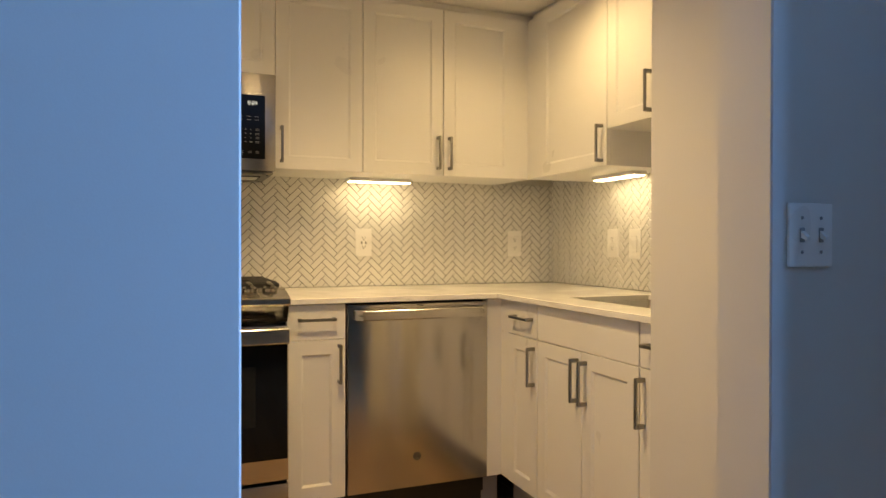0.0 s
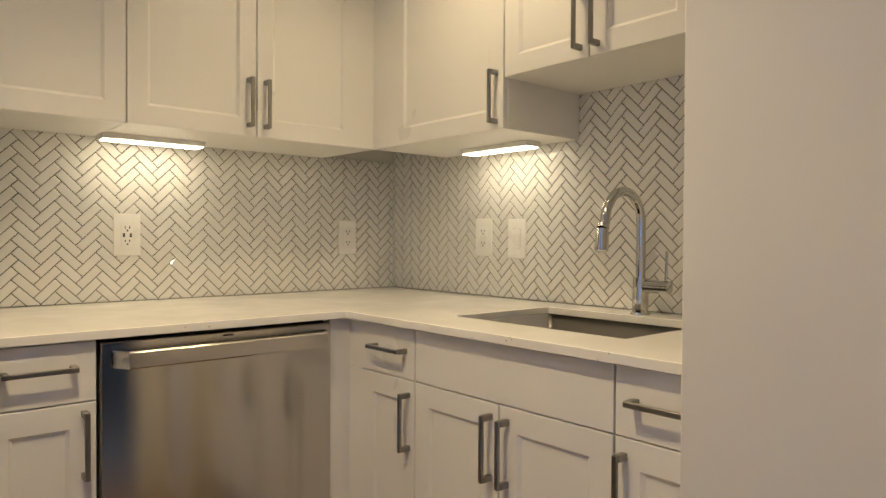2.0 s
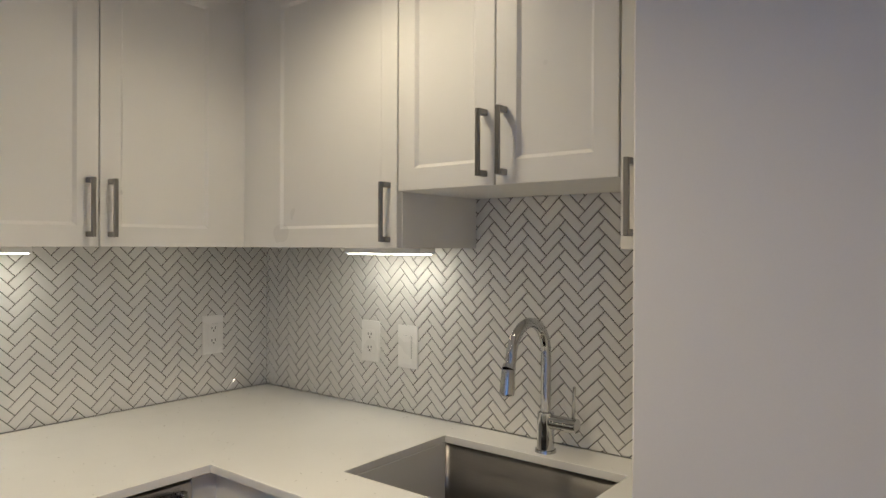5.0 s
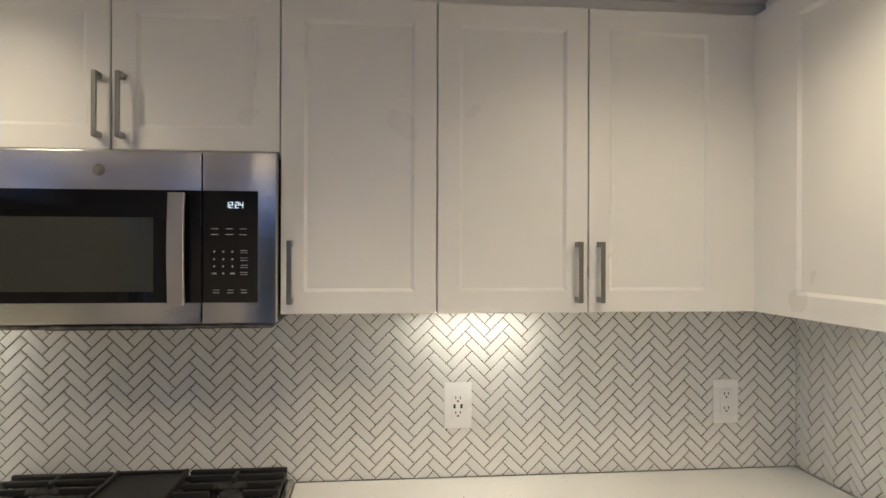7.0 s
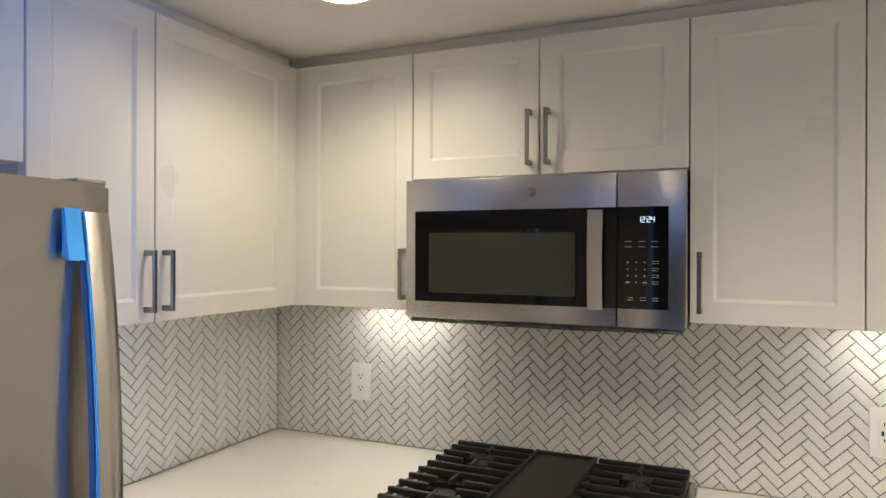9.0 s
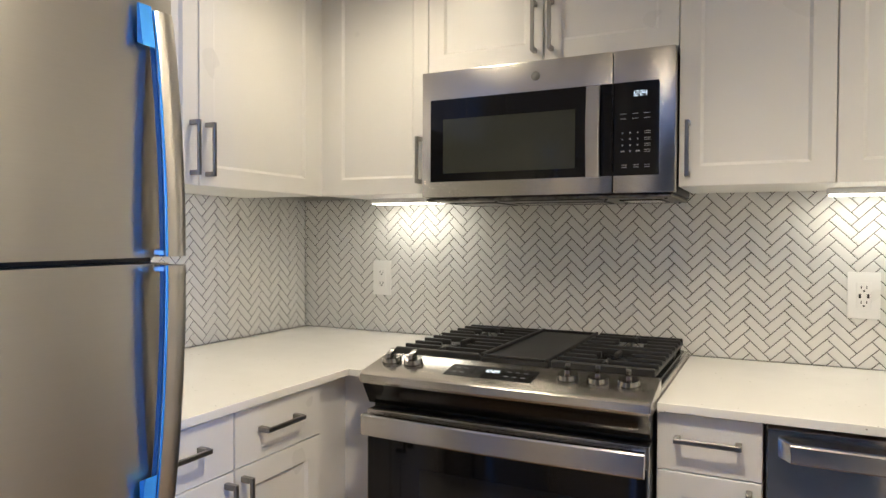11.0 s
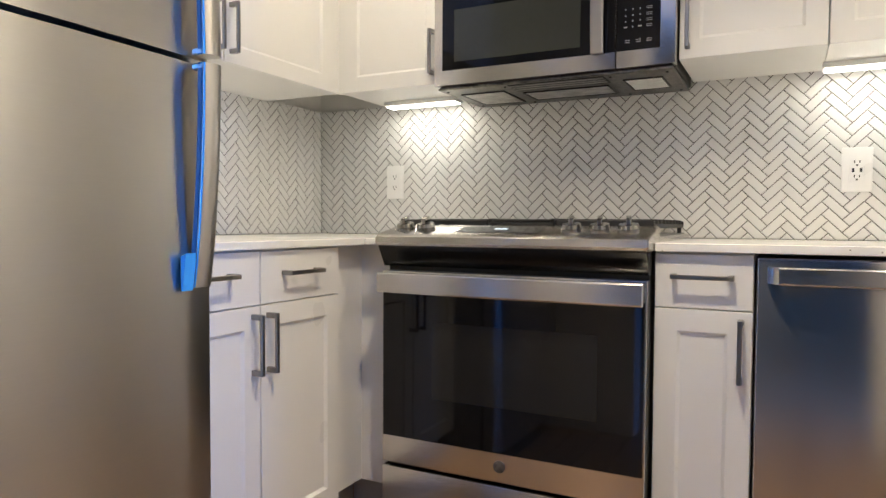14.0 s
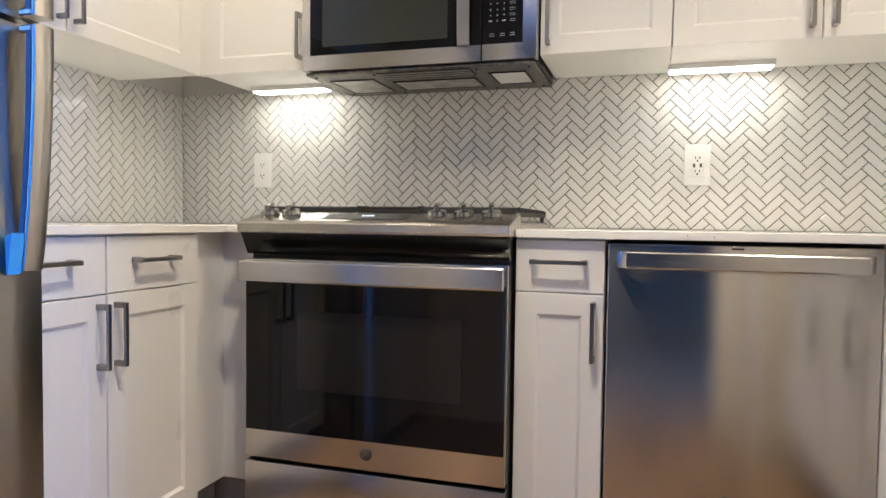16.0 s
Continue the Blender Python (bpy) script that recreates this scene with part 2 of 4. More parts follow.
def cabinet(name, side, plane, u0, u1, z0, z1, depth, fronts, label, group, kick=False, body_top=None):
    """fronts: (kind, u0, u1, z0, z1, pull) with pull = (u, z, across) or None."""
    m = facing(side, plane)
    base = m @ Vector(((u0 + u1) / 2, depth / 2, 0 if kick else z0))
    cab = thing(name, base, label, "cabinet", group)
    b = nb()
    box(b, u0 + 0.0005, u1 - 0.0005, 0.020, depth, z0, body_top or z1, 0.0008)
    if body_top:
        box(b, u0 + 0.0005, u1 - 0.0005, 0.020, 0.035, body_top, z1)
    part("body", b, M_CARC, cab, m=m)
    if kick:
        part("toe_kick", box(nb(), u0 + 0.0005, u1 - 0.0005, 0.07, 0.085, 0.0, z0 - 0.0005), M_KICK, cab, "grey recessed toe kick", m=m)
    for kind, a, c, lo, hi, grip, *wide in fronts:
        d = part(kind, shaker(nb(), a + 0.0016, c - 0.0016, lo, hi, wide=wide[0] if wide else (0.0, 0.0), flat=kind in ("drawer_front", "false_front", "filler")), M_CAB, cab, m=m)
        if grip:
            part("handle", pull(nb(), grip[0], grip[1], across=grip[2], length=0.138 if grip[2] else 0.146), M_PULL, d, "dark pewter bar pull", m=m)
    return cab


# ---- the large structure ----
def room():
    solid("floor", box(box(nb(), -5.2, 1.35, -8.2, -2.1205, -0.1, -0.012), XW - 0.15, 0.15, -2.1205, 0.15, -0.1, -0.012), M_KICK, "subfloor under the brown wooden planks", "floor")
    solid("ceiling", box(box(nb(), -5.2, 1.35, -8.2, -2.1205, CEIL, CEIL + 0.15), XW - 0.15, 0.15, -2.1205, 0.15, CEIL, CEIL + 0.15), M_CEIL, "smooth white painted ceiling", "ceiling")
    solid("wall_north", box(nb(), XW - 0.25, 0.25, 0.012, 0.15, -0.012, CEIL), M_WALL, "painted wall behind the herringbone tiles", "wall")
    solid("wall_east", box(nb(), 0.012, 0.15, -2.245, 0.012, -0.012, CEIL), M_WALL, "painted wall behind the sink run", "wall")
    solid("wall_west", box(nb(), XW - 0.15, XW - 0.012, -2.165, 0.012, -0.012, CEIL), M_WALL, "painted wall behind the refrigerator run", "wall")
    b = nb()
    box(b, -0.756, 0.012, -2.12, -1.7190, -0.012, CEIL, 0.003)
    solid("wall_stub", b, M_WALL, "painted wall end beside the sink counter", "wall")
    b = nb()
    box(b, -0.93, 1.2, -2.245, -2.1205, -0.012, CEIL, 0.003)
    solid("wall_doorway_east", b, M_WALL, "painted wall beside the doorway carrying a switch", "wall")
    b = nb()
    box(b, -5.2, -1.809, -2.30, -2.166, -0.012, CEIL, 0.003)
    solid("wall_doorway_west", b, M_WALL, "painted wall beside the doorway facing the daylight", "wall")
    # the living room behind the camera
    solid("wall_living_west", box(nb(), -5.3, -5.2, -8.1, -2.166, -0.012, CEIL), M_BEIGE, "plain beige painted living room wall", "wall")
    b = nb()
    box(b, 1.2, 1.35, -8.1, -3.9, -0.012, CEIL)
    box(b, 1.2, 1.35, -2.8, -2.12, -0.012, CEIL)
    box(b, 1.2, 1.35, -3.9, -2.8, -0.012, 0.55)
    box(b, 1.2, 1.35, -3.9, -2.8, 2.12, CEIL)
    solid("wall_living_east", b, M_BEIGE, "beige painted living room wall with a wide window opening", "wall")
    solid("wall_south", box(nb(), -5.2, 1.35, -8.2, -8.1, -0.012, CEIL), M_BEIGE, "plain beige painted living room wall", "wall")
    # added out of view, only to keep window daylight off the switch wall
    solid("wall_daylight_block", box(nb(), -0.58, -0.48, -2.53, -2.2455, -0.012, CEIL, 0.003), M_WALL, "added wall end out of view, shading the switch wall from the window", "wall")
    win = thing("window_1", (1.27, -3.35, 0.55), "white framed window in the living room wall", "window", kind="structure")
    b = nb()
    box(b, 1.25, 1.31, -3.90, -3.84, 0.55, 2.12)
    box(b, 1.25, 1.31, -2.86, -2.80, 0.55, 2.12)
    box(b, 1.25, 1.31, -3.84, -2.86, 0.55, 0.61)
    box(b, 1.25, 1.31, -3.84, -2.86, 2.06, 2.12)
    part("window_frame", b, M_FRAME, win)


room()


def scribe_trim():
    """The thin shadowed filler between the wall cabinets and the ceiling."""
    z0, z1, s = 2.157, CEIL, 0.032
    b = nb()
    box(b, XW + 0.29, -0.29, UFACE["N"] + s, -0.3, z0, z1, 0.001)
    solid("trim_north", b, M_CAB, "white filler strip above the wall cabinets", "trim")
    solid("trim_east", box(nb(), UFACE["E"] + s, -0.3, -1.7175, -0.3315, z0, z1, 0.001), M_CAB, "white filler strip above the sink cabinets", "trim")
    solid("trim_west", box(nb(), UFACE["W"] - s, UFACE["W"] - 0.04, -2.15, -0.3315, z0, z1, 0.001), M_CAB, "white filler strip above the wall cabinets", "trim")


scribe_trim()

# ---- wall cabinets ----
UB, UT = 1.418, 2.155
def wall_cabinets():
    D = 0.333
    def up(side, u0, u1, fronts, z0=UB, label="white shaker wall cabinet with pewter pulls", depth=D, plane=None):
        cabinet("wall_cabinet", side, UFACE[side] if plane is None else plane, u0, u1, z0, UT, depth, fronts, label, "white wall cabinets")
    P = 1.516
    up("N", -2.640, -2.243, [("door", -2.6555, -2.243, UB, UT, (-2.268, 1.522, False), (0.030, 0.0))], label="white shaker corner wall cabinet beside the microwave")
    up("N", -2.243, -1.494, [("door", -2.243, -1.868, 1.792, UT, (-1.893, 1.889, False)), ("door", -1.868, -1.494, 1.792, UT, (-1.843, 1.889, False))], 1.790, "short white two-door cabinet above the microwave")
    up("N", -1.494, -1.130, [("door", -1.494, -1.130, UB, UT, (-1.470, P, False))], label="white shaker single-door wall cabinet")
    up("N", -1.130, -0.337, [("door", -1.130, -0.762, UB, UT, (-0.789, P, False)), ("door", -0.762, -0.3335, UB, UT, (-0.735, P, False), (0.0, 0.070))], label="white shaker two-door corner wall cabinet")
    up("E", 0.3385, 0.952, [("door", 0.3335, 0.952, UB, UT, (0.925, 1.506, False), (0.118, 0.0))], label="white shaker corner wall cabinet over the counter")
    up("E", 0.953, 1.520, [("door", 0.953, 1.236, 1.556, UT, (1.211, 1.648, False)), ("door", 1.236, 1.520, 1.556, UT, (1.262, 1.648, False))], 1.556, "raised white two-door wall cabinet above the sink")
    up("E", 1.521, 1.7175, [("door", 1.521, 1.7175, UB, UT, (1.547, P, False))], label="narrow white wall cabinet beside the painted wall")
    up("W", -0.883, -0.3385, [("door", -0.883, -0.3335, UB, UT, (-0.857, P, False), (0.0, 0.040))], label="white shaker corner wall cabinet beside the refrigerator")
    up("W", -1.200, -0.884, [("door", -1.200, -0.884, UB, UT, (-0.911, P, False))], label="white shaker wall cabinet next to the refrigerator")
    up("W", -2.150, -1.201, [("door", -1.675, -1.201, 1.76, UT, None), ("door", -2.150, -1.675, 1.76, UT, None)], 1.76, "white cabinet above the refrigerator")


wall_cabinets()

# ---- base cabinets ----
BB, BT, DR = 0.168, 0.889, 0.758
def base_cabinets():
    def low(side, u0, u1, fronts, label, name="base_cabinet", body_top=None):
        cabinet(name, side, FACE[side], u0, u1, BB, 0.8935, 0.615, fronts, label, "white base cabinets", kick=True, body_top=body_top)
    # north, between range and dishwasher
    low("N", -1.497, -1.278, [("drawer_front", -1.497, -1.278, DR + 0.003, BT, (-1.388, 0.836, True)), ("door", -1.497, -1.278, BB, DR, (-1.304, 0.669, False))], "narrow white base cabinet between range and dishwasher")
    # east, the sink run
    low("E", 0.705, 0.936, [("drawer_front", 0.705, 0.936, DR + 0.003, BT, (0.838, 0.832, True)), ("door", 0.705, 0.936, BB, DR, (0.914, 0.657, False))], "narrow white base cabinet beside the dishwasher corner")
    low("E", 0.937, 1.518, [("false_front", 0.937, 1.518, DR + 0.003, BT, None), ("door", 0.937, 1.226, BB, DR, (1.203, 0.662, False)), ("door", 1.226, 1.518, BB, DR, (1.251, 0.660, False))], "white two-door sink base cabinet", "sink_cabinet", 0.69)
    low("E", 1.519, 1.7175, [("drawer_front", 1.519, 1.7175, DR + 0.003, BT, (1.627, 0.828, True)), ("door", 1.519, 1.7175, BB, DR, (1.541, 0.660, False))], "narrow white base cabinet against the wall end")
    # west, beside the refrigerator
    low("W", -1.086, -0.770, [("drawer_front", -1.086, -0.770, DR + 0.003, BT, (-0.942, 0.833, True)), ("door", -1.086, -0.770, BB, DR, (-1.062, 0.667, False))], "white base cabinet with one drawer and one door")
    low("W", -1.405, -1.087, [("drawer_front", -1.405, -1.087, DR + 0.003, BT, (-1.252, 0.836, True)), ("door", -1.405, -1.087, BB, DR, (-1.113, 0.668, False))], "white base cabinet tucked beside the refrigerator")
    # corner fillers
    def filler(side, u0, u1, extra=0.0, back=0.0):
        m = facing(side, FACE[side] + 0.0)
        f = thing("corner_filler", m @ Vector(((u0 + u1) / 2, 0.03, 0)), "white vertical filler strip in the cabinet corner", "filler strip", "corner fillers")
        part("panel", box(nb(), u0, u1, 0.004 + extra, 0.020 + extra, BB, 0.8935, 0.001), M_CAB, f, m=m)
        part("toe_kick", box(nb(), u0 - back, u1, 0.07, 0.085, 0.0, BB - 0.0005), M_KICK, f, "grey recessed toe kick", m=m)
    filler("N", -0.690, -0.612)
    filler("E", 0.6225, 0.704)
    filler("W", -0.769, -0.60, 0.03)
    filler("N", -2.369, -2.240, 0.03, 0.052)


base_cabinets()


# ---- worktop ----
def slab(cells_x, cells_y, keep, z0, z1):
    """A slab made of the kept cells of a grid, walls only along its outline."""
    b = nb()
    vt, vb = {}, {}
    def v(d, i, j, z):
        if (i, j) not in d:
            d[i, j] = b.verts.new((cells_x[i], cells_y[j], z))
        return d[i, j]
    for i, j in keep:
        q = [(i, j), (i + 1, j), (i + 1, j + 1), (i, j + 1)]
        b.faces.new([v(vt, *c, z1) for c in q])
        b.faces.new([v(vb, *c, z0) for c in q][::-1])
        for k, (di, dj) in enumerate([(0, -1), (1, 0), (0, 1), (-1, 0)]):
            if (i + di, j + dj) not in keep:
                a, c = q[k], q[(k + 1) % 4]
                b.faces.new([v(vt, *c, z1), v(vt, *a, z1), v(vb, *a, z0), v(vb, *c, z0)])
    return b


SINK = (-0.495, -0.122, -1.450, -0.935)
def worktops():
    xs = [-1.494, -0.656, SINK[0], SINK[1], -0.002]
    ys = [-1.7175, SINK[2], SINK[3], -0.660, -0.002]
    keep = {(i, 3) for i in range(4)} | {(i, j) for i in (1, 2, 3) for j in (0, 1, 2)}
    keep.remove((2, 1))
    ob = solid("worktop", slab(xs, ys, keep, TOP - SLAB, TOP), M_QUARTZ, "white speckled quartz worktop with a sink cut-out", "worktop", "", False)
    xs = [XW + 0.002, -2.322, -2.241]
    ys = [-1.430, -0.660, -0.002]
    ob2 = solid("worktop", slab(xs, ys, {(0, 0), (0, 1), (1, 1)}, TOP - SLAB, TOP), M_QUARTZ, "white speckled quartz worktop in the corner", "worktop", "", False)
    for o in (ob, ob2):
        md = o.modifiers.new("edge", "BEVEL")
        md.width, md.segments, md.limit_method = 0.0018, 2, "ANGLE"


worktops()


def sink_and_tap():
    x0, x1, y0, y1 = SINK
    s = thing("sink", ((x0 + x1) / 2, (y0 + y1) / 2, 0.70), "undermount stainless steel single bowl sink", "sink")
    b = nb()
    r = bmesh.ops.create_cube(b, size=1.0, matrix=Matrix.LocRotScale(((x0 + x1) / 2, (y0 + y1) / 2, 0.797), None, (x1 - x0 + 0.012, y1 - y0 + 0.012, 0.194)))
    top = max(b.faces, key=lambda f: f.calc_center_median().z)
    bmesh.ops.delete(b, geom=[top], context="FACES_ONLY")
    es = [e for e in b.edges if len(e.link_faces) == 2]
    bmesh.ops.bevel(b, geom=es, offset=0.022, segments=4, affect="EDGES", profile=0.5)
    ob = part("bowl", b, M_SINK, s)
    md = ob.modifiers.new("wall", "SOLIDIFY")
    md.thickness, md.offset = 0.0015, 1
    part("drain", rod(nb(), (-0.28, -1.2, 0.701), (-0.28, -1.2, 0.706), 0.045, 0.042, 28), M_CHROME, s)
    bx, by = -0.078, -1.218
    f = thing("tap", (bx, by, TOP), "polished chrome pull-down kitchen tap", "tap")
    b = nb()
    rod(b, (bx, by, TOP), (bx, by, TOP + 0.006), 0.027, 0.026, 32)
    rod(b, (bx, by, TOP + 0.006), (bx, by, 1.012), 0.0215, 0.0205, 32)
    part("body", b, M_CHROME, f)
    pts = [(bx, 0.98 + 0.02 * i) for i in range(10)]
    rad, zc = 0.081, 1.160
    pts += [(bx - rad + rad * math.cos(a), zc + rad * math.sin(a)) for a in [math.pi * k / 18 for k in range(19)]]
    pts = [p for i, p in enumerate(pts) if not (i < 10 and p[1] > zc)]
    end = (bx - 2 * rad - 0.006, 1.145)
    path = []
    pts.append(end)
    for i, (x, z) in enumerate(pts):
        a, c = pts[max(0, i - 1)], pts[min(len(pts) - 1, i + 1)]
        t = Vector((c[0] - a[0], 0, c[1] - a[1])).normalized()
        path.append(((x, by, z), t.cross(Vector((0, 1, 0))), (0, 1, 0), 1.0))
    ring = [(0.0125 * math.cos(k * math.tau / 18), 0.0125 * math.sin(k * math.tau / 18)) for k in range(18)]
    part("spout", sweep(nb(), path, ring), M_CHROME, f)
    b = nb()
    ex = end[0]
    rod(b, (ex, by, 1.150), (ex - 0.005, by, 1.142), 0.0152, 0.0158, 24)
    rod(b, (ex - 0.0050, by, 1.143), (ex - 0.010, by, 1.088), 0.0155, 0.0178, 24)
    rod(b, (ex - 0.010, by, 1.088), (ex - 0.0105, by, 1.084), 0.0165, 0.015, 24)
    part("spray_head", b, M_CHROME, f)
    b = nb()
    rod(b, (bx, by - 0.015, 0.990), (bx, by - 0.086, 0.990), 0.0180, 0.0175, 24)
    rod(b, (bx, by - 0.075, 0.996), (bx - 0.002, by - 0.079, 1.085), 0.0046, 0.0036, 12)
    part("lever", b, M_CHROME, f)


sink_and_tap()


# ---- dishwasher ----
def dishwasher():
    x0, x1, y = -1.272, -0.694, -0.648
    d = thing("dishwasher", ((x0 + x1) / 2, -0.33, 0), "stainless steel dishwasher with a bar handle", "dishwasher")
    part("body", box(nb(), x0 - 0.003, x1 + 0.002, y + 0.045, -0.03, 0.10, 0.886), M_BLACK, d, "black plastic body and gap")
    part("toe_kick", box(nb(), x0, x1, y + 0.06, y + 0.075, 0.0, 0.155), M_BLACK, d, "black toe kick")
    door = part("door", box(nb(), x0, x1, y, y + 0.040, 0.170, 0.884, 0.005, 3), M_STEEL, d, "brushed stainless steel door")
    b = nb()
    # a bar flattened and turned in at both ends
    h0, h1, zc, n = x0 + 0.022, x1 - 0.020, 0.848, 24
    path = []
    for i in range(n + 1):
        u = i / n
        x = h0 + (h1 - h0) * u
        e = min(1.0, min(u, 1 - u) / 0.045)
        off = 0.004 + 0.040 * math.sin(e * math.pi / 2) + 0.006 * math.sin(u * math.pi)
        path.append(((x, y - off, zc), (0, 1, 0), (0, 0, 1), 1.0))
    sec = [(-0.007, -0.019), (-0.0095, -0.016), (-0.010, 0), (-0.0095, 0.016), (-0.007, 0.019), (0.006, 0.019), (0.006, -0.019)]
    part("handle", sweep(b, path, sec), M_STEEL_H, door, "wide stainless steel bar handle")
    for xe in (h0, h1 - 0.012):
        part("handle_mount", box(nb(), xe, xe + 0.012, y - 0.014, y + 0.001, zc - 0.015, zc + 0.015, 0.002), M_STEEL_H, door)
    part("vent", box(nb(), -0.998, -0.972, y - 0.0012, y + 0.002, 0.8745, 0.8785), M_BLACK, door)
    part("badge", rod(nb(), (-0.997, y + 0.002, 0.290), (-0.997, y - 0.0015, 0.290), 0.0165, 0.016, 28), M_UNDER, door, "small round grey maker's badge")


dishwasher()


# ---- gas range ----
def gas_range():
    x0, x1 = -2.236, -1.500
    xc = (x0 + x1) / 2
    r = thing("gas_range", (xc, -0.36, 0), "stainless slide-in gas range with black grates", "range")
    yd = -0.712
    part("body", box(nb(), x0 + 0.004, x1 - 0.004, -0.665, -0.010, 0.03, 0.905), M_BLACK, r, "black enamelled body")
    for xa in (x0 + 0.05, x1 - 0.08):
        part("foot", box(nb(), xa, xa + 0.03, -0.60, -0.57, 0.0, 0.03), M_BLACK, r)
    # control panel: wedge with a lip in front
    prof = [(-0.728, 0.897), (-0.733, 0.904), (-0.731, 0.921), (-0.722, 0.928), (-0.588, 0.955), (-0.578, 0.950), (-0.578, 0.900), (-0.700, 0.893)]
    b = nb()
    path = [((x, 0, 0), (0, 1, 0), (0, 0, 1), 1.0) for x in (x0 - 0.004, x1 + 0.004)]
    sweep(b, path, prof)
    bmesh.ops.bevel(b, geom=[e for e in b.edges if abs((e.verts[0].co - e.verts[1].co).x) < 1e-5], offset=0.003, segments=2, affect="EDGES")
    panel = part("control_panel", b, M_STEEL_H, r, "sloped brushed steel control panel")
    slope = math.atan2(0.027, 0.134)
    def on_panel(x, s, h=0.0):
        """A place on the slope, s metres behind its front edge, h above it."""
        return Vector((x, -0.722 + s * math.cos(slope) - h * math.sin(slope), 0.928 + s * math.sin(slope) + h * math.cos(slope)))
    up = (on_panel(0, 0, 1) - on_panel(0, 0, 0)).normalized()
    pm = Matrix.Translation(on_panel(xc - 0.028, 0.066)) @ pose(0, 0, 0, math.degrees(slope))
    disp = part("display", box(nb(), -0.118, 0.118, -0.036, 0.036, -0.002, 0.0012, 0.001), M_BLACKGLASS, panel, "black glass clock display", m=pm)
    digits(disp, "12:25", pm @ pose(-0.020, 0.002, 0.0016), 0.013)
    b = nb()
    for i in range(5):
        for j in (-1, 1):
            x = (-0.095 + 0.022 * i) if i < 2 else (0.045 + 0.022 * (i - 2))
            box(b, x - 0.006, x + 0.006, j * 0.014 - 0.001, j * 0.014 + 0.001, 0.0008, 0.0018)
    tagged(part("legend", b, M_LEGEND, panel, "small grey printed marks", m=pm), kind="stuff")
    for kx in (-2.186, -2.120, -1.700, -1.628, -1.557):
        p = on_panel(kx, 0.072)
        b = nb()
        rod(b, p - up * 0.001, p + up * 0.004, 0.0265, 0.0265, 28)
        rod(b, p + up * 0.004, p + up * 0.007, 0.022, 0.022, 28)
        rod(b, p + up * 0.007, p + up * 0.017, 0.0265, 0.0235, 28)
        km = Matrix.Translation(p + up * 0.021) @ pose(0, 0, 0, math.degrees(slope), 0, 12)
        kb = nb()
        box(kb, -0.0065, 0.0065, -0.0235, 0.0235, -0.006, 0.013, 0.0025, 2)
        bmesh.ops.transform(kb, matrix=km, verts=kb.verts[:])
        tmp = bpy.data.meshes.new("grip")
        kb.to_mesh(tmp)
        kb.free()
        b.from_mesh(tmp)
        bpy.data.meshes.remove(tmp)
        part("knob", b, M_KNOB, r, "polished steel burner knob")
    # black band under the panel, leaning back
    b = nb()
    sweep(b, [((x, 0, 0), (0, 1, 0), (0, 0, 1), 1.0) for x in (x0 + 0.002, x1 - 0.002)], [(-0.724, 0.896), (-0.690, 0.838), (-0.655, 0.838), (-0.655, 0.896)])
    part("band", b, M_ENAMEL, r, "black glossy band under the controls")
    # oven door
    d0, d1 = x0 + 0.009, x1 - 0.001
    door = part("oven_door", box(nb(), d0, d1, yd, yd + 0.010, 0.283, 0.826, 0.003, 2), M_STEEL_H, r, "stainless oven door with black glass")
    part("door_core", box(nb(), d0 + 0.001, d1 - 0.001, yd + 0.0102, -0.668, 0.284, 0.825), M_BLACK, door, "black edge of the door")
    part("door_glass", box(nb(), d0 + 0.004, d1 - 0.004, yd - 0.004, yd + 0.002, 0.360, 0.776, 0.002), M_BLACKGLASS, door, "black oven door glass")
    part("oven_window", box(nb(), -2.066, -1.614, yd - 0.0052, yd - 0.001, 0.480, 0.690), M_OVENWIN, door, "dark oven window")
    b = nb()
    n, h0, h1, zc = 24, d0 + 0.010, d1 - 0.004, 0.796
    path = []
    for i in range(n + 1):
        u = i / n
        off = 0.034 + 0.010 * math.sin(u * math.pi)
        path.append(((h0 + (h1 - h0) * u, yd - off, zc), (0, 1, 0), (0, 0, 1), 1.0))
    sec = [(-0.009, -0.027), (-0.012, -0.023), (-0.0125, 0), (-0.012, 0.023), (-0.009, 0.027), (0.006, 0.027), (0.006, -0.027)]
    part("oven_handle", sweep(b, path, sec), M_STEEL_H, door, "broad bowed stainless handle")
    for xe in (h0 + 0.002, h1 - 0.032):
        part("handle_mount", box(nb(), xe, xe + 0.030, yd - 0.029, yd + 0.001, zc - 0.022, zc + 0.022, 0.003, 2), M_STEEL_H, door)
    part("badge", rod(nb(), (xc, yd + 0.002, 0.325), (xc, yd - 0.002, 0.325), 0.0165, 0.016, 28), M_UNDER, door, "small round grey maker's badge")
    part("drawer", box(nb(), d0, d1, yd, yd + 0.010, 0.085, 0.272, 0.003, 2), M_STEEL_H, r, "stainless warming drawer front")
    part("drawer_core", box(nb(), d0 + 0.001, d1 - 0.001, yd + 0.0102, -0.668, 0.086, 0.271), M_BLACK, r, "black edge of the drawer")
    # cooktop
    part("cooktop", box(nb(), x0 - 0.004, x1 + 0.004, -0.590, -0.012, 0.905, 0.929, 0.003), M_STEEL_H, r, "steel rim of the cooktop")
    part("burner_tray", box(nb(), x0 + 0.010, x1 - 0.010, -0.576, -0.022, 0.926, 0.9325, 0.002), M_ENAMEL, r, "black enamel burner tray")
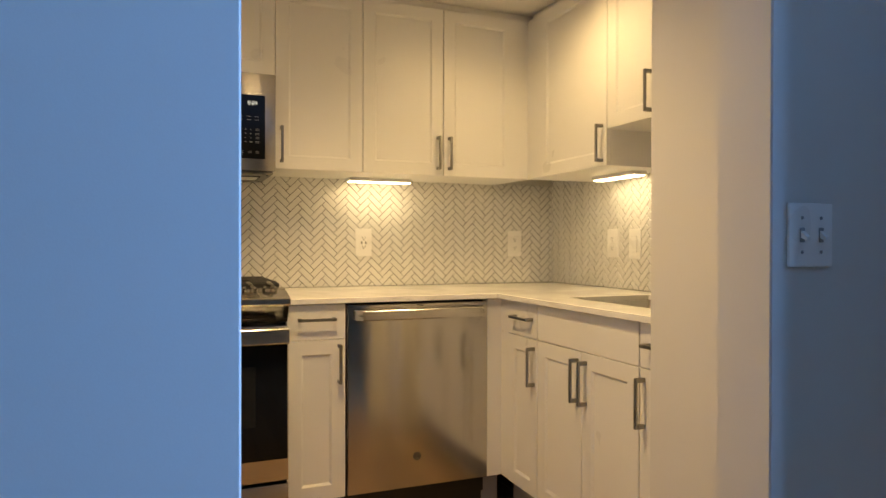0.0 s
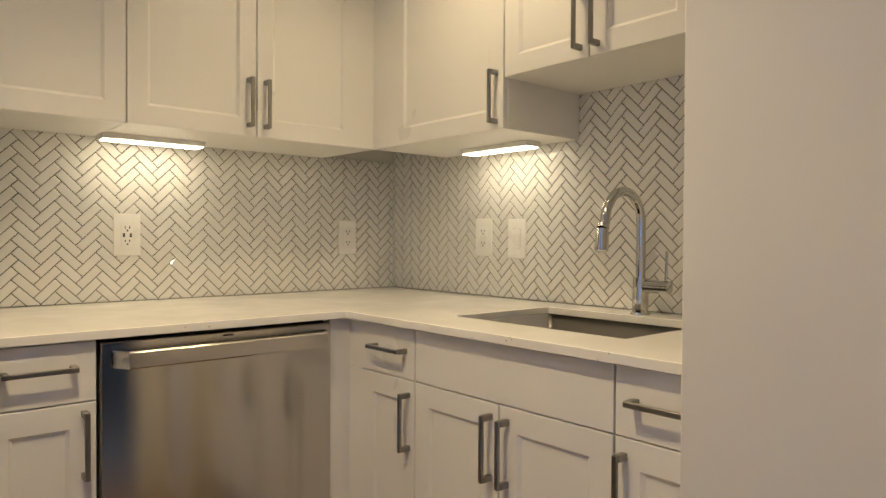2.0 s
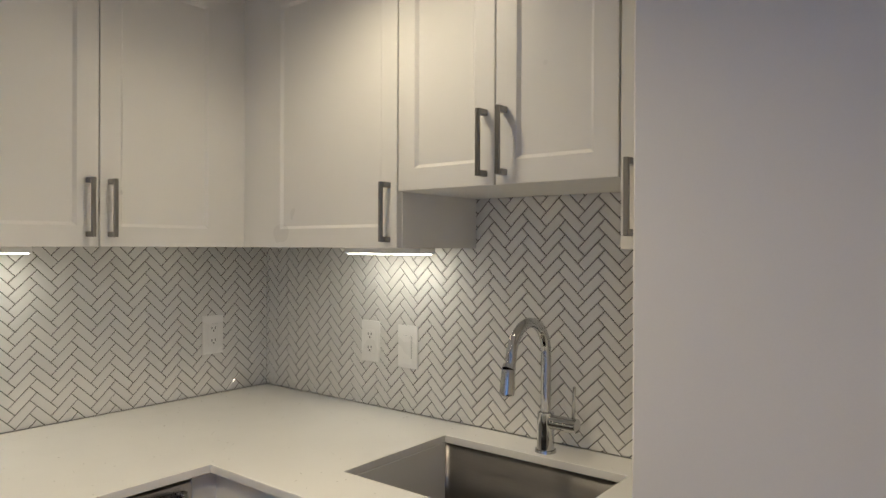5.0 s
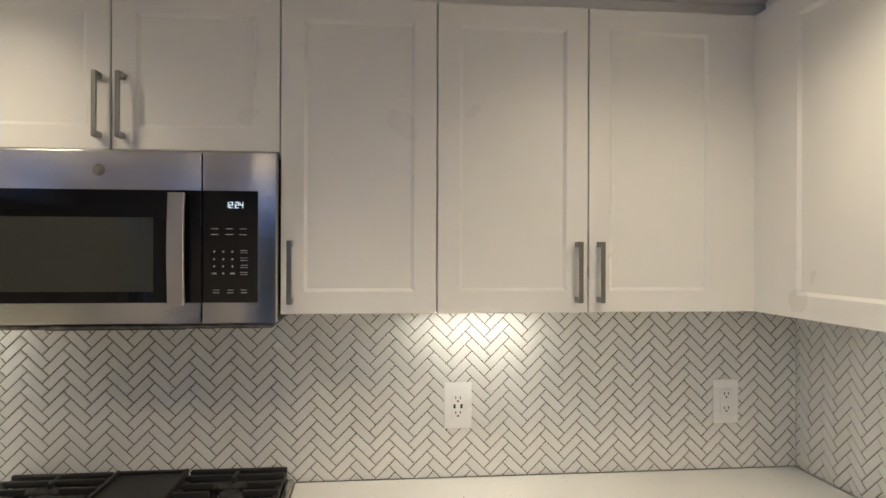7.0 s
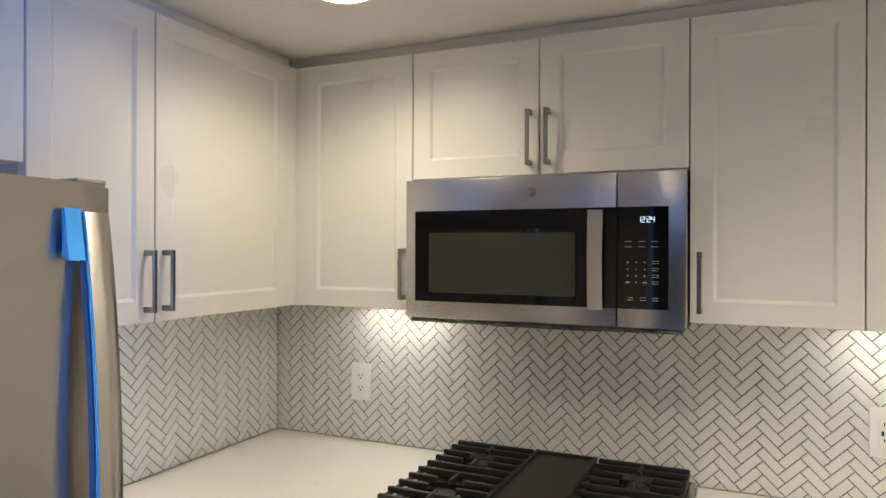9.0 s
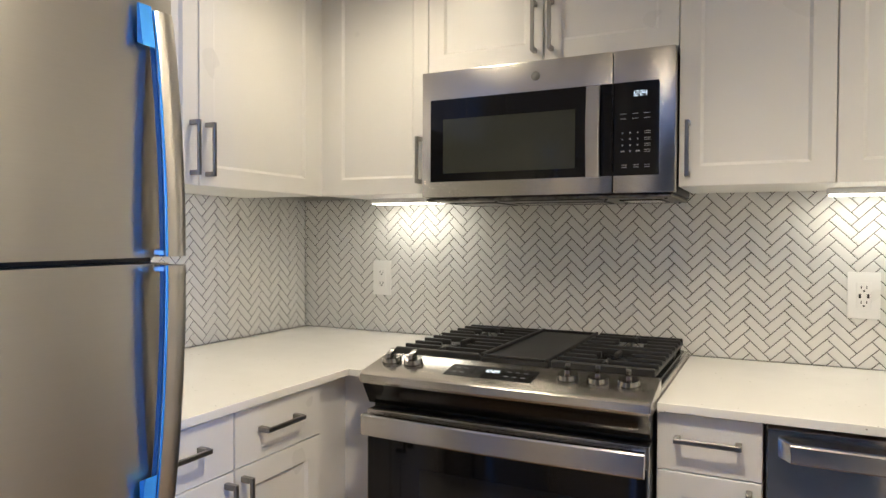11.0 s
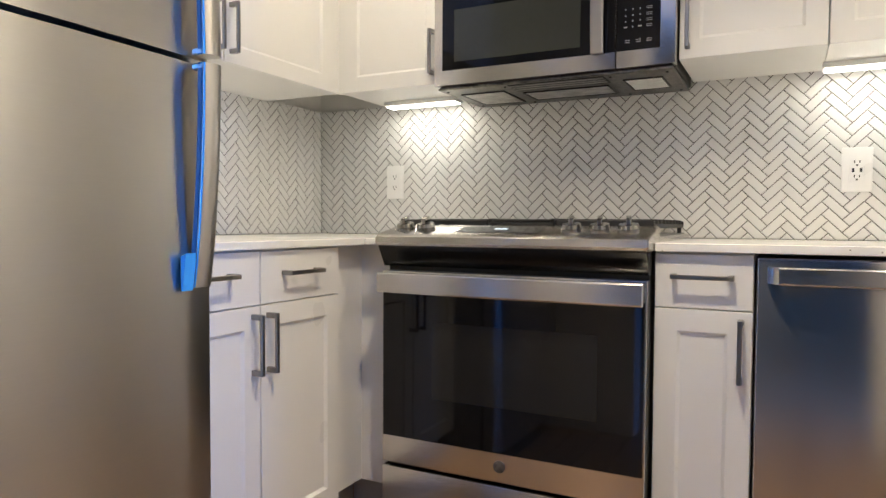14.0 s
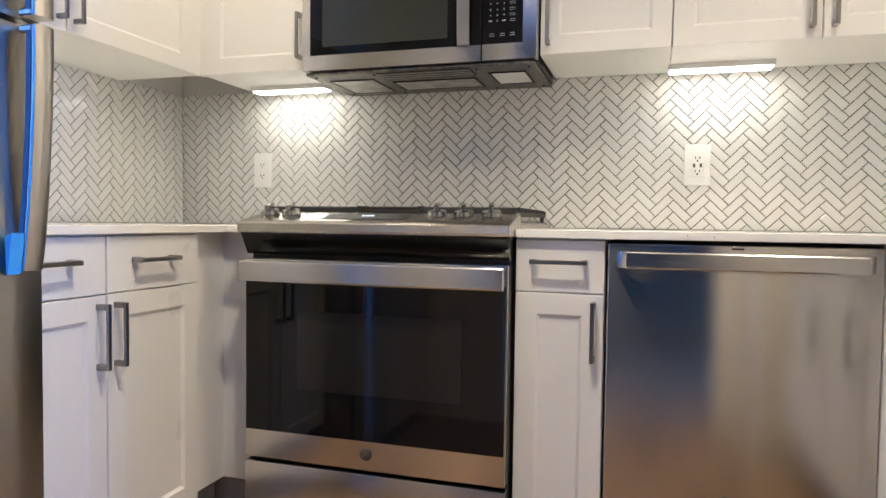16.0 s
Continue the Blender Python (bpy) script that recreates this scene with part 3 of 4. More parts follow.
    for bx, by, br in ((-2.095, -0.44, 0.045), (-2.095, -0.16, 0.036), (-1.64, -0.44, 0.050), (-1.64, -0.16, 0.034)):
        b = nb()
        rod(b, (bx, by, 0.932), (bx, by, 0.942), br, br * 0.94, 28)
        bn = part("burner", b, M_SINK, r, "round gas burner")
        part("cap", rod(nb(), (bx, by, 0.942), (bx, by, 0.949), br * 0.82, br * 0.74, 28), M_IRON, bn, "black burner cap")
    def grate(gx0, gx1):
        b = nb()
        g0, g1, zt, w = -0.570, -0.030, 0.972, 0.006
        for y in (g0, g1 - 0.014):
            box(b, gx0, gx1, y, y + 0.014, 0.950, zt - 0.002, 0.003)
        for x in (gx0, gx1 - 0.012):
            box(b, x, x + 0.012, g0 + 0.014, g1 - 0.014, 0.948, 0.960, 0.002)
        for k in range(8):
            y = g0 + 0.062 + k * 0.0595
            cx = (gx0 + gx1) / 2
            cut = 0.040 if k in (1, 2, 5, 6) else 0.0
            spans = ((gx0, cx - cut), (cx + cut, gx1)) if cut else ((gx0, gx1),)
            for a, c in spans:
                # rounded fingers rising from the side rail
                box(b, a, c, y - w, y + w, 0.955, zt, 0.004, 2)
        cx = (gx0 + gx1) / 2
        for cy in (-0.44, -0.16):
            box(b, cx - w, cx + w, cy - 0.10, cy - 0.042, 0.956, zt + 0.0005, 0.003)
            box(b, cx - w, cx + w, cy + 0.042, cy + 0.10, 0.956, zt + 0.0005, 0.003)
        for x in (gx0 + 0.006, gx1 - 0.018):
            for y in (g0 + 0.004, g1 - 0.016):
                box(b, x, x + 0.012, y, y + 0.012, 0.931, 0.951)
        return b
    part("grate", grate(x0 + 0.012, x0 + 0.268), M_IRON, r, "black cast iron grate")
    part("grate", grate(x1 - 0.268, x1 - 0.012), M_IRON, r, "black cast iron grate")
    b = nb()
    ga, gc = x0 + 0.274, x1 - 0.274
    box(b, ga, gc, -0.570, -0.030, 0.946, 0.964, 0.003)
    for x in (ga, gc - 0.010):
        box(b, x, x + 0.010, -0.570, -0.030, 0.964, 0.973, 0.002)
    for y in (-0.570, -0.042):
        box(b, ga + 0.010, gc - 0.010, y, y + 0.012, 0.964, 0.971, 0.002)
    for x in (ga + 0.01, gc - 0.022):
        for y in (-0.56, -0.05):
            box(b, x, x + 0.012, y, y + 0.012, 0.931, 0.947)
    part("griddle", b, M_IRON, r, "flat black cast iron griddle plate")


SEGS = {"0": "abcdef", "1": "bc", "2": "abged", "4": "fgbc", "5": "afgcd", "8": "abcdefg"}
def digits(parent, text, m, h):
    """Seven-segment clock figures in the plane z = 0 of m."""
    w, t = h * 0.5, h * 0.10
    b = nb()
    x = 0.0
    for ch in text:
        if ch == ":":
            for y in (h * 0.3, h * 0.7):
                box(b, x - t * 0.6, x + t * 0.6, y - t * 0.6, y + t * 0.6, 0, 0.0004)
            x += w * 0.45
            continue
        spots = {"a": (0, w, h, h), "d": (0, w, 0, 0), "g": (0, w, h / 2, h / 2), "f": (0, 0, h / 2, h), "b": (w, w, h / 2, h), "e": (0, 0, 0, h / 2), "c": (w, w, 0, h / 2)}
        for s in SEGS[ch]:
            a, c, lo, hi = spots[s]
            box(b, x + a - t / 2, x + c + t / 2, lo - t / 2, hi + t / 2, 0, 0.0004)
        x += w * 1.55
    part("clock_digits", b, M_DIGIT, parent, "glowing pale clock figures", m=m, smooth=False)


gas_range()


# ---- microwave over the range ----
def microwave():
    x0, x1, y, z0, z1 = -2.246, -1.497, -0.372, 1.402, 1.786
    mw = thing("microwave", ((x0 + x1) / 2, -0.19, z0), "stainless over-the-range microwave with black glass door", "microwave")
    xs = -1.660
    part("body", box(nb(), x0 + 0.004, x1 - 0.004, y + 0.040, -0.006, 1.400, z1 - 0.001, 0.002), M_BLACK, mw, "black painted case")
    door = part("door", box(nb(), x0, xs - 0.001, y, y + 0.038, z0, z1, 0.004, 2), M_STEEL_H, mw, "stainless framed door")
    part("door_glass", box(nb(), -2.216, xs - 0.002, y - 0.0022, y + 0.002, 1.449, 1.699, 0.001), M_BLACKGLASS, door, "black door glass")
    part("door_window", box(nb(), -2.172, -1.763, y - 0.0032, y, 1.474, 1.638), M_WINDOW, door, "grey see-through window mesh")
    b = nb()
    path = []
    for i in range(13):
        u = i / 12
        off = 0.020 + 0.008 * math.sin(u * math.pi)
        path.append(((-1.709, y - off, 1.445 + 0.247 * u), (1, 0, 0), (0, 1, 0), 1.0))
    sweep(b, path, [(-0.018, -0.005), (-0.016, -0.007), (0.016, -0.007), (0.018, -0.005), (0.018, 0.005), (-0.018, 0.005)])
    for za in (1.450, 1.672):
        box(b, -1.720, -1.698, y - 0.018, y + 0.0, za, za + 0.016, 0.002)
    part("handle", b, M_SATIN, door, "flat vertical stainless handle")
    part("badge", rod(nb(), (-1.88, y + 0.002, 1.742), (-1.88, y - 0.0015, 1.742), 0.0135, 0.013, 28), M_UNDER, door, "small round grey maker's badge")
    ctl = part("control_side", box(nb(), xs + 0.001, x1, y, y + 0.038, z0, z1, 0.004, 2), M_STEEL_H, mw, "stainless control side")
    glass = part("control_panel", box(nb(), xs + 0.002, -1.538, y - 0.0022, y + 0.002, 1.449, 1.699, 0.001), M_BLACKGLASS, ctl, "black glass keypad")
    digits(glass, "12:24", pose(-1.609, y - 0.0024, 1.661, 90), 0.0125)
    b = nb()
    yk = y - 0.0028
    for z in (1.614, 1.601):
        for x in (-1.632, -1.600, -1.570):
            box(b, x - 0.008, x + 0.008, yk, yk + 0.001, z - 0.0007, z + 0.0007)
    for k, z in enumerate((1.563, 1.546, 1.530, 1.514)):
        for j, x in enumerate((-1.633, -1.613, -1.593)):
            w = 0.0050 if (k == 3 and j != 1) else 0.0016
            box(b, x - w, x + w, yk, yk + 0.001, z - 0.0018, z + 0.0018)
        for dz in (0.0026, -0.0026):
            box(b, -1.576, -1.560, yk, yk + 0.001, z + dz - 0.0006, z + dz + 0.0006)
    for x in (-1.628, -1.597, -1.568):
        for dz in (0.003, -0.003):
            box(b, x - 0.007, x + 0.007, yk, yk + 0.001, 1.474 + dz - 0.0007, 1.474 + dz + 0.0007)
    tagged(part("legend", b, M_LEGEND, ctl, "small grey keypad legends", smooth=False), kind="stuff")
    # the underside: galvanised plate, two filters, a vent, a lamp cover
    zb = 1.3995
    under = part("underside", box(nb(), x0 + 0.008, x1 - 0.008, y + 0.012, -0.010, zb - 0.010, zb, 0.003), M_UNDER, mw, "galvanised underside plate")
    def filt(xa, xb, name, mat, ya=-0.285, yb=-0.060):
        b = nb()
        box(b, xa, xb, ya, yb, zb - 0.0125, zb - 0.0095, 0.001)
        part(name, b, mat, under)
    def rim(xa, xb, ya, yb):
        """A black edge round an insert of the underside."""
        b, w = nb(), 0.005
        for q in ((xa - w, xb + w, ya - w, ya), (xa - w, xb + w, yb, yb + w), (xa - w, xa, ya, yb), (xb, xb + w, ya, yb)):
            box(b, *q, zb - 0.0135, zb - 0.0095)
        part("rim", b, M_BLACK, under, "black rim")
    filt(-2.19, -2.045, "grease_filter", M_MESH, -0.270, -0.075)
    rim(-2.19, -2.045, -0.270, -0.075)
    filt(-1.655, -1.550, "lamp_cover", M_LENS, -0.270, -0.115)
    rim(-1.655, -1.550, -0.270, -0.115)
    filt(-2.00, -1.70, "vent", M_BLACK, -0.350, -0.255)
    for k in range(3):
        part("louvre", box(nb(), -1.995, -1.705, -0.340 + 0.028 * k, -0.331 + 0.028 * k, zb - 0.0145, zb - 0.0125), M_GALV, under)
    filt(-1.99, -1.72, "grease_filter", M_MESH, -0.215, -0.090)
    rim(-1.99, -1.72, -0.215, -0.090)
    for x in (-2.215, -2.015, -1.685, -1.525):
        for ys in (-0.33, -0.045):
            part("screw", rod(nb(), (x, ys, zb - 0.0095), (x, ys, zb - 0.013), 0.004, 0.004, 10), M_BLACK, under)


microwave()


# ---- refrigerator ----
def refrigerator():
    xb, xf = -2.955, -2.150
    y0, y1 = -2.150, -1.402
    zg, zt = 1.243, 1.680
    r = thing("refrigerator", (-2.55, (y0 + y1) / 2, 0), "stainless top-freezer refrigerator with blue protective film", "refrigerator")
    part("cabinet", box(nb(), xb, xf - 0.075, y0 + 0.004, y1 - 0.004, 0.03, 1.678, 0.006, 2), M_GALV, r, "grey painted cabinet")
    for x in (xb + 0.05, xf - 0.16):
        for y in (y0 + 0.05, y1 - 0.09):
            part("foot", box(nb(), x, x + 0.04, y, y + 0.04, 0, 0.03), M_BLACK, r)
    part("gasket", box(nb(), xf - 0.076, xf - 0.062, y0 + 0.01, y1 - 0.01, 0.06, 1.670), M_BLACK, r, "black door gasket")
    def door(z0, z1, name):
        """A door whose face bows out gently and rounds off at the edges."""
        n = 20
        b = nb()
        rows = []
        for i in range(n + 1):
            u = i / n
            y = y0 + (y1 - y0) * u
            e = min(u, 1 - u) * (y1 - y0)
            x = xf + 0.010 * math.sin(u * math.pi) - 0.010
            if e < 0.014:
                x -= 0.012 * (1 - math.sqrt(max(0, 1 - (1 - e / 0.014) ** 2)))
            rows.append((x, y))
        ring = rows + [(xf - 0.062, y1), (xf - 0.062, y0)]
        sweep(b, [((0, 0, z), (1, 0, 0), (0, 1, 0), 1.0) for z in (z0, z1)], ring)
        es = [e for e in b.edges if abs(e.verts[0].co.z - e.verts[1].co.z) < 1e-6]
        bmesh.ops.bevel(b, geom=es, offset=0.004, segments=2, affect="EDGES")
        return part(name, b, M_SATIN, r, "brushed stainless door")
    low = door(0.09, zg - 0.004, "fridge_door")
    high = door(zg + 0.006, zt, "freezer_door")
    part("hinge_cover", box(nb(), xf - 0.10, xf - 0.02, y1 - 0.05, y1 - 0.004, zt, zt + 0.006, 0.002), M_GALV, r)
    def handle(parent, za, zb):
        """A bar that leaves the door at za and stands farthest off at zb."""
        n = 16
        path, film = [], []
        for i in range(n + 1):
            u = i / n
            z = za + (zb - za) * u
            off = 0.003 + 0.025 * math.sin(min(1, u * 1.08) * math.pi / 2) ** 0.8
            yc = y1 - 0.036 + 0.004 * u
            path.append(((xf - 0.004 + off, yc, z), (0, 1, 0), (1, 0, 0), 1.0))
            film.append(((xf - 0.008 + off, yc - 0.0222, z), (0, 1, 0), (1, 0, 0), 1.0))
        sec = [(-0.021, -0.012), (-0.021, 0.006), (-0.010, 0.010), (0.004, 0.011), (0.013, 0.007), (0.017, -0.002), (0.015, -0.012)]
        liner = [(-0.0003, -0.008), (-0.0003, 0.0015), (0.0008, 0.0015), (0.0008, -0.008)]
        part("handle_liner", sweep(nb(), film, liner), M_FILM_EDGE, parent, "blue film on the inner side of the handle")
        hd = part("handle", sweep(nb(), path, sec), M_SATIN, parent, "bowed stainless handle")
        sec2 = [(-0.0009, 0.0072), (-0.0009, 0.0092), (0.0009, 0.0092), (0.0009, 0.0072)]
        part("film_edge", sweep(nb(), film, sec2), M_FILM, parent, "blue protective film along the handle")
        s = 1 if zb > za else -1
        b = nb()
        prof = [(0.0, za - s * 0.004), (0.004, za - s * 0.004), (0.013, za + s * 0.062), (0.0, za + s * 0.056)]
        sweep(b, [((xf, y, 0), (1, 0, 0), (0, 0, 1), 1.0) for y in (y1 - 0.085, y1 - 0.062)], prof)
        part("film_wrap", b, M_FILM, parent, "blue film wrapped over the handle's end")
        b = nb()
        box(b, xf - 0.004, xf + 0.024, y1 - 0.055, y1 - 0.016, min(zb, zb - s * 0.012), max(zb, zb - s * 0.012), 0.003)
        part("handle_mount", b, M_SATIN, parent)
    handle(low, 0.842, zg - 0.006)
    handle(high, 1.640, zg + 0.008)


refrigerator()


# ---- lights ----
def led_bar(at, length, along):
    """A slim under-cabinet bar: housing, diffuser below."""
    x, y, z = at
    t = thing("under_cabinet_light", at, "slim white under-cabinet light bar, lit", "light", "under-cabinet lights")
    hx, hy = (length / 2, 0.033) if along == "x" else (0.033, length / 2)
    part("housing", box(nb(), x - hx, x + hx, y - hy, y + hy, z - 0.017, z, 0.003, 2), M_PLATE, t)
    part("diffuser", box(nb(), x - hx + 0.006, x + hx - 0.006, y - hy + 0.006, y + hy - 0.006, z - 0.0200, z - 0.0172, 0.001), M_LED, t, "glowing warm diffuser")


led_bar((-0.985, -0.095, UB), 0.30, "x")
led_bar((-2.440, -0.095, UB), 0.30, "x")
led_bar((-0.095, -0.700, UB), 0.30, "y")
led_bar((XW + 0.095, -1.02, UB), 0.30, "y")


def downlight(x, y, power, cone):
    t = thing("downlight", (x, y, CEIL), "round recessed ceiling downlight, lit", "ceiling light", "ceiling downlights")
    b = nb()
    n = 36
    ringo = [(math.cos(k * math.tau / n), math.sin(k * math.tau / n)) for k in range(n)]
    for r0, r1, z0, z1 in ((0.086, 0.080, CEIL - 0.0005, CEIL - 0.006), (0.080, 0.066, CEIL - 0.006, CEIL - 0.004)):
        a = [b.verts.new((x + r0 * c, y + r0 * s, z0)) for c, s in ringo]
        e = [b.verts.new((x + r1 * c, y + r1 * s, z1)) for c, s in ringo]
        for k in range(n):
            b.faces.new((a[k], a[(k + 1) % n], e[(k + 1) % n], e[k]))
    part("trim_ring", b, M_PLATE, t)
    part("diffuser", rod(nb(), (x, y, CEIL - 0.001), (x, y, CEIL - 0.0045), 0.066, 0.066, 36), M_LAMP, t, "glowing white diffuser")
    la = bpy.data.lights.new("downlight_beam", "SPOT")
    la.energy, la.color, la.spot_size, la.spot_blend, la.shadow_soft_size = power, WARM, radians(cone), 0.8 if power < 50 else 0.9, 0.05
    new("downlight_beam", la).matrix_world = pose(x, y, CEIL - 0.008)


downlight(-2.225, -0.735, 27, 160)
downlight(-0.68, -0.98, 33, 160)
downlight(-1.50, -1.40, 110, 137)


# ---- outlets and switches ----
def wall_plate(kind, side, u, z, label, w=0.080, h=0.132):
    plane = {"N": 0.0, "E": 0.0, "W": XW, "D": -2.245}[side]
    m = pose(0, -2.245, 0) if side == "D" else facing(side, plane)
    t = thing("light_switch" if "switch" in kind else "outlet", m @ Vector((u, 0, z)), label, "switch" if "switch" in kind else "outlet", "wall plates")
    b = nb()
    shaker(b, u - w / 2, u + w / 2, z - h / 2, z + h / 2, flat=True)
    part("plate", box(nb(), u - w / 2, u + w / 2, -0.0065, 0.0, z - h / 2, z + h / 2, 0.0035, 3), M_PLATE, t, m=m)
    b.free()
    dark = nb()
    if kind in ("duplex", "usb"):
        part("insert", box(nb(), u - 0.0185, u + 0.0185, -0.0085, -0.006, z - 0.037, z + 0.037, 0.002, 2), M_PLATE, t, m=m)
        for dz in (0.021, -0.021):
            for dx in (-0.0065, 0.0065):
                box(dark, u + dx - 0.0013, u + dx + 0.0013, -0.0089, -0.008, z + dz - 0.002, z + dz + 0.006)
            box(dark, u - 0.0025, u + 0.0025, -0.0089, -0.008, z + dz - 0.0105, z + dz - 0.0055)
        if kind == "usb":
            for dx in (-0.010, 0.010):
                box(dark, u + dx - 0.003, u + dx + 0.003, -0.0092, -0.008, z - 0.0075, z + 0.0045)
        tagged(part("slots", dark, M_SLOT, t, "dark socket slots", m=m), kind="stuff")
    elif kind == "rocker_switch":
        part("rocker", box(nb(), u - 0.017, u + 0.017, -0.0095, -0.006, z - 0.034, z + 0.034, 0.003, 2), M_PLATE, t, m=m)
        part("rocker_edge", box(dark, u - 0.0175, u + 0.0175, -0.0068, -0.006, z - 0.0345, z + 0.0345), M_LEGEND, t, m=m)
    else:
        for dx in (-0.023, 0.023):
            part("surround", box(nb(), u + dx - 0.006, u + dx + 0.006, -0.008, -0.006, z - 0.013, z + 0.013, 0.001), M_LEGEND, t, m=m)
            b = nb()
            sweep(b, [((u + dx - 0.0042, 0, z), (0, 1, 0), (0, 0, 1), 1.0), ((u + dx + 0.0042, 0, z), (0, 1, 0), (0, 0, 1), 1.0)], [(-0.006, -0.004), (-0.019, -0.010), (-0.020, -0.004), (-0.006, 0.009)])
            part("toggle", b, M_PLATE, t, m=m)
        for dx in (-0.023, 0.023):
            for dz in (-0.030, 0.030):
                part("screw", rod(nb(), (u + dx, -0.006, z + dz), (u + dx, -0.0078, z + dz), 0.0032, 0.003, 12), M_LEGEND, t, m=m)
        dark.free()


wall_plate("usb", "N", -1.036, 1.122, "white wall outlet with two dark charging ports")
wall_plate("duplex", "N", -0.226, 1.118, "white duplex wall outlet near the corner")
wall_plate("duplex", "N", -2.615, 1.122, "white duplex wall outlet beside the range")
wall_plate("duplex", "E", 0.540, 1.120, "white duplex wall outlet near the sink")
wall_plate("rocker_switch", "E", 0.698, 1.116, "white rocker switch on the tiled wall")
wall_plate("toggle_switch", "D", -0.842, 1.130, "white double toggle switch on the painted wall", 0.106, 0.112)


# ---- floor planks ----
def planks():
    """Brown planks over the subfloor; the kitchen's own first."""
    w, gap = 0.125, 0.002
    fl = bpy.data.objects["floor"]
    lens = [1.2, 0.9, 1.4, 1.05]
    shared = {}
    rest = nb()
    i, x = 0, -5.2
    while x < 1.2:
        y, k = -9.3 + 0.31 * (i % 3), i
        top = 0.01 if XW - 0.1 < x < 0.0 else -2.16
        while y < top:
            ln = min(lens[k % 4], top - y)
            if ln > 0.03 and y + ln > -8.2:
                if -2.35 < x < -0.6 and y > -4.2:
                    key = round(ln, 3)
                    if key not in shared:
                        shared[key] = mesh_of("plank", box(nb(), 0, w - gap, 0, ln - gap, -0.012, 0, 0.001), M_FLOOR, False)
                    ob = new("plank", shared[key])
                    ob.parent = fl
                    ob.location = (x, y, 0)
                else:
                    box(rest, x, x + w - gap, max(y, -6.2), y + ln - gap, -0.012, 0)
            y += lens[k % 4]
            k += 1
        x += w
        i += 1
    ob = new("planks", mesh_of("planks", rest, M_FLOOR, False))
    ob.parent = fl
    tagged(ob, kind="stuff")


planks()


# ---- herringbone tiles ----
TL, TW, GAP = 0.0777, 0.0269, 0.0021
def tile_mesh(poly, deep=0.006, edge=0.0027):
    """Vertices and faces of one tile with eased edges; the face is at inwards = 0."""
    c = [sum(p[0] for p in poly) / len(poly), sum(p[1] for p in poly) / len(poly)]
    def shrink(p):
        dx, dz = c[0] - p[0], c[1] - p[1]
        d = math.hypot(dx, dz) or 1
        s = min(edge * 1.35, d * 0.4) / d
        return (p[0] + dx * s, p[1] + dz * s)
    n = len(poly)
    vs = [(p[0], deep, p[1]) for p in poly] + [(p[0], 0.0018, p[1]) for p in poly] + [(*(lambda q: (q[0], 0.0, q[1]))(shrink(p)),) for p in poly]
    fs = []
    for a in (0, n):
        for i in range(n):
            j = (i + 1) % n
            fs.append((a + i, a + j, a + n + j, a + n + i))
    fs.append(tuple(range(2 * n, 3 * n)))
    return vs, fs


def clip(poly, u0, u1, z0, z1):
    for ax, lim, sign in ((0, u0, 1), (0, u1, -1), (1, z0, 1), (1, z1, -1)):
        out = []
        for i in range(len(poly)):
            p, q = poly[i - 1], poly[i]
            a, b = sign * (p[ax] - lim), sign * (q[ax] - lim)
            if (a >= 0) != (b >= 0):
                t = a / (a - b)
                out.append((p[0] + (q[0] - p[0]) * t, p[1] + (q[1] - p[1]) * t))
            if b >= 0:
                out.append(q)
        poly = out
        if len(poly) < 3:
            return []
    return poly


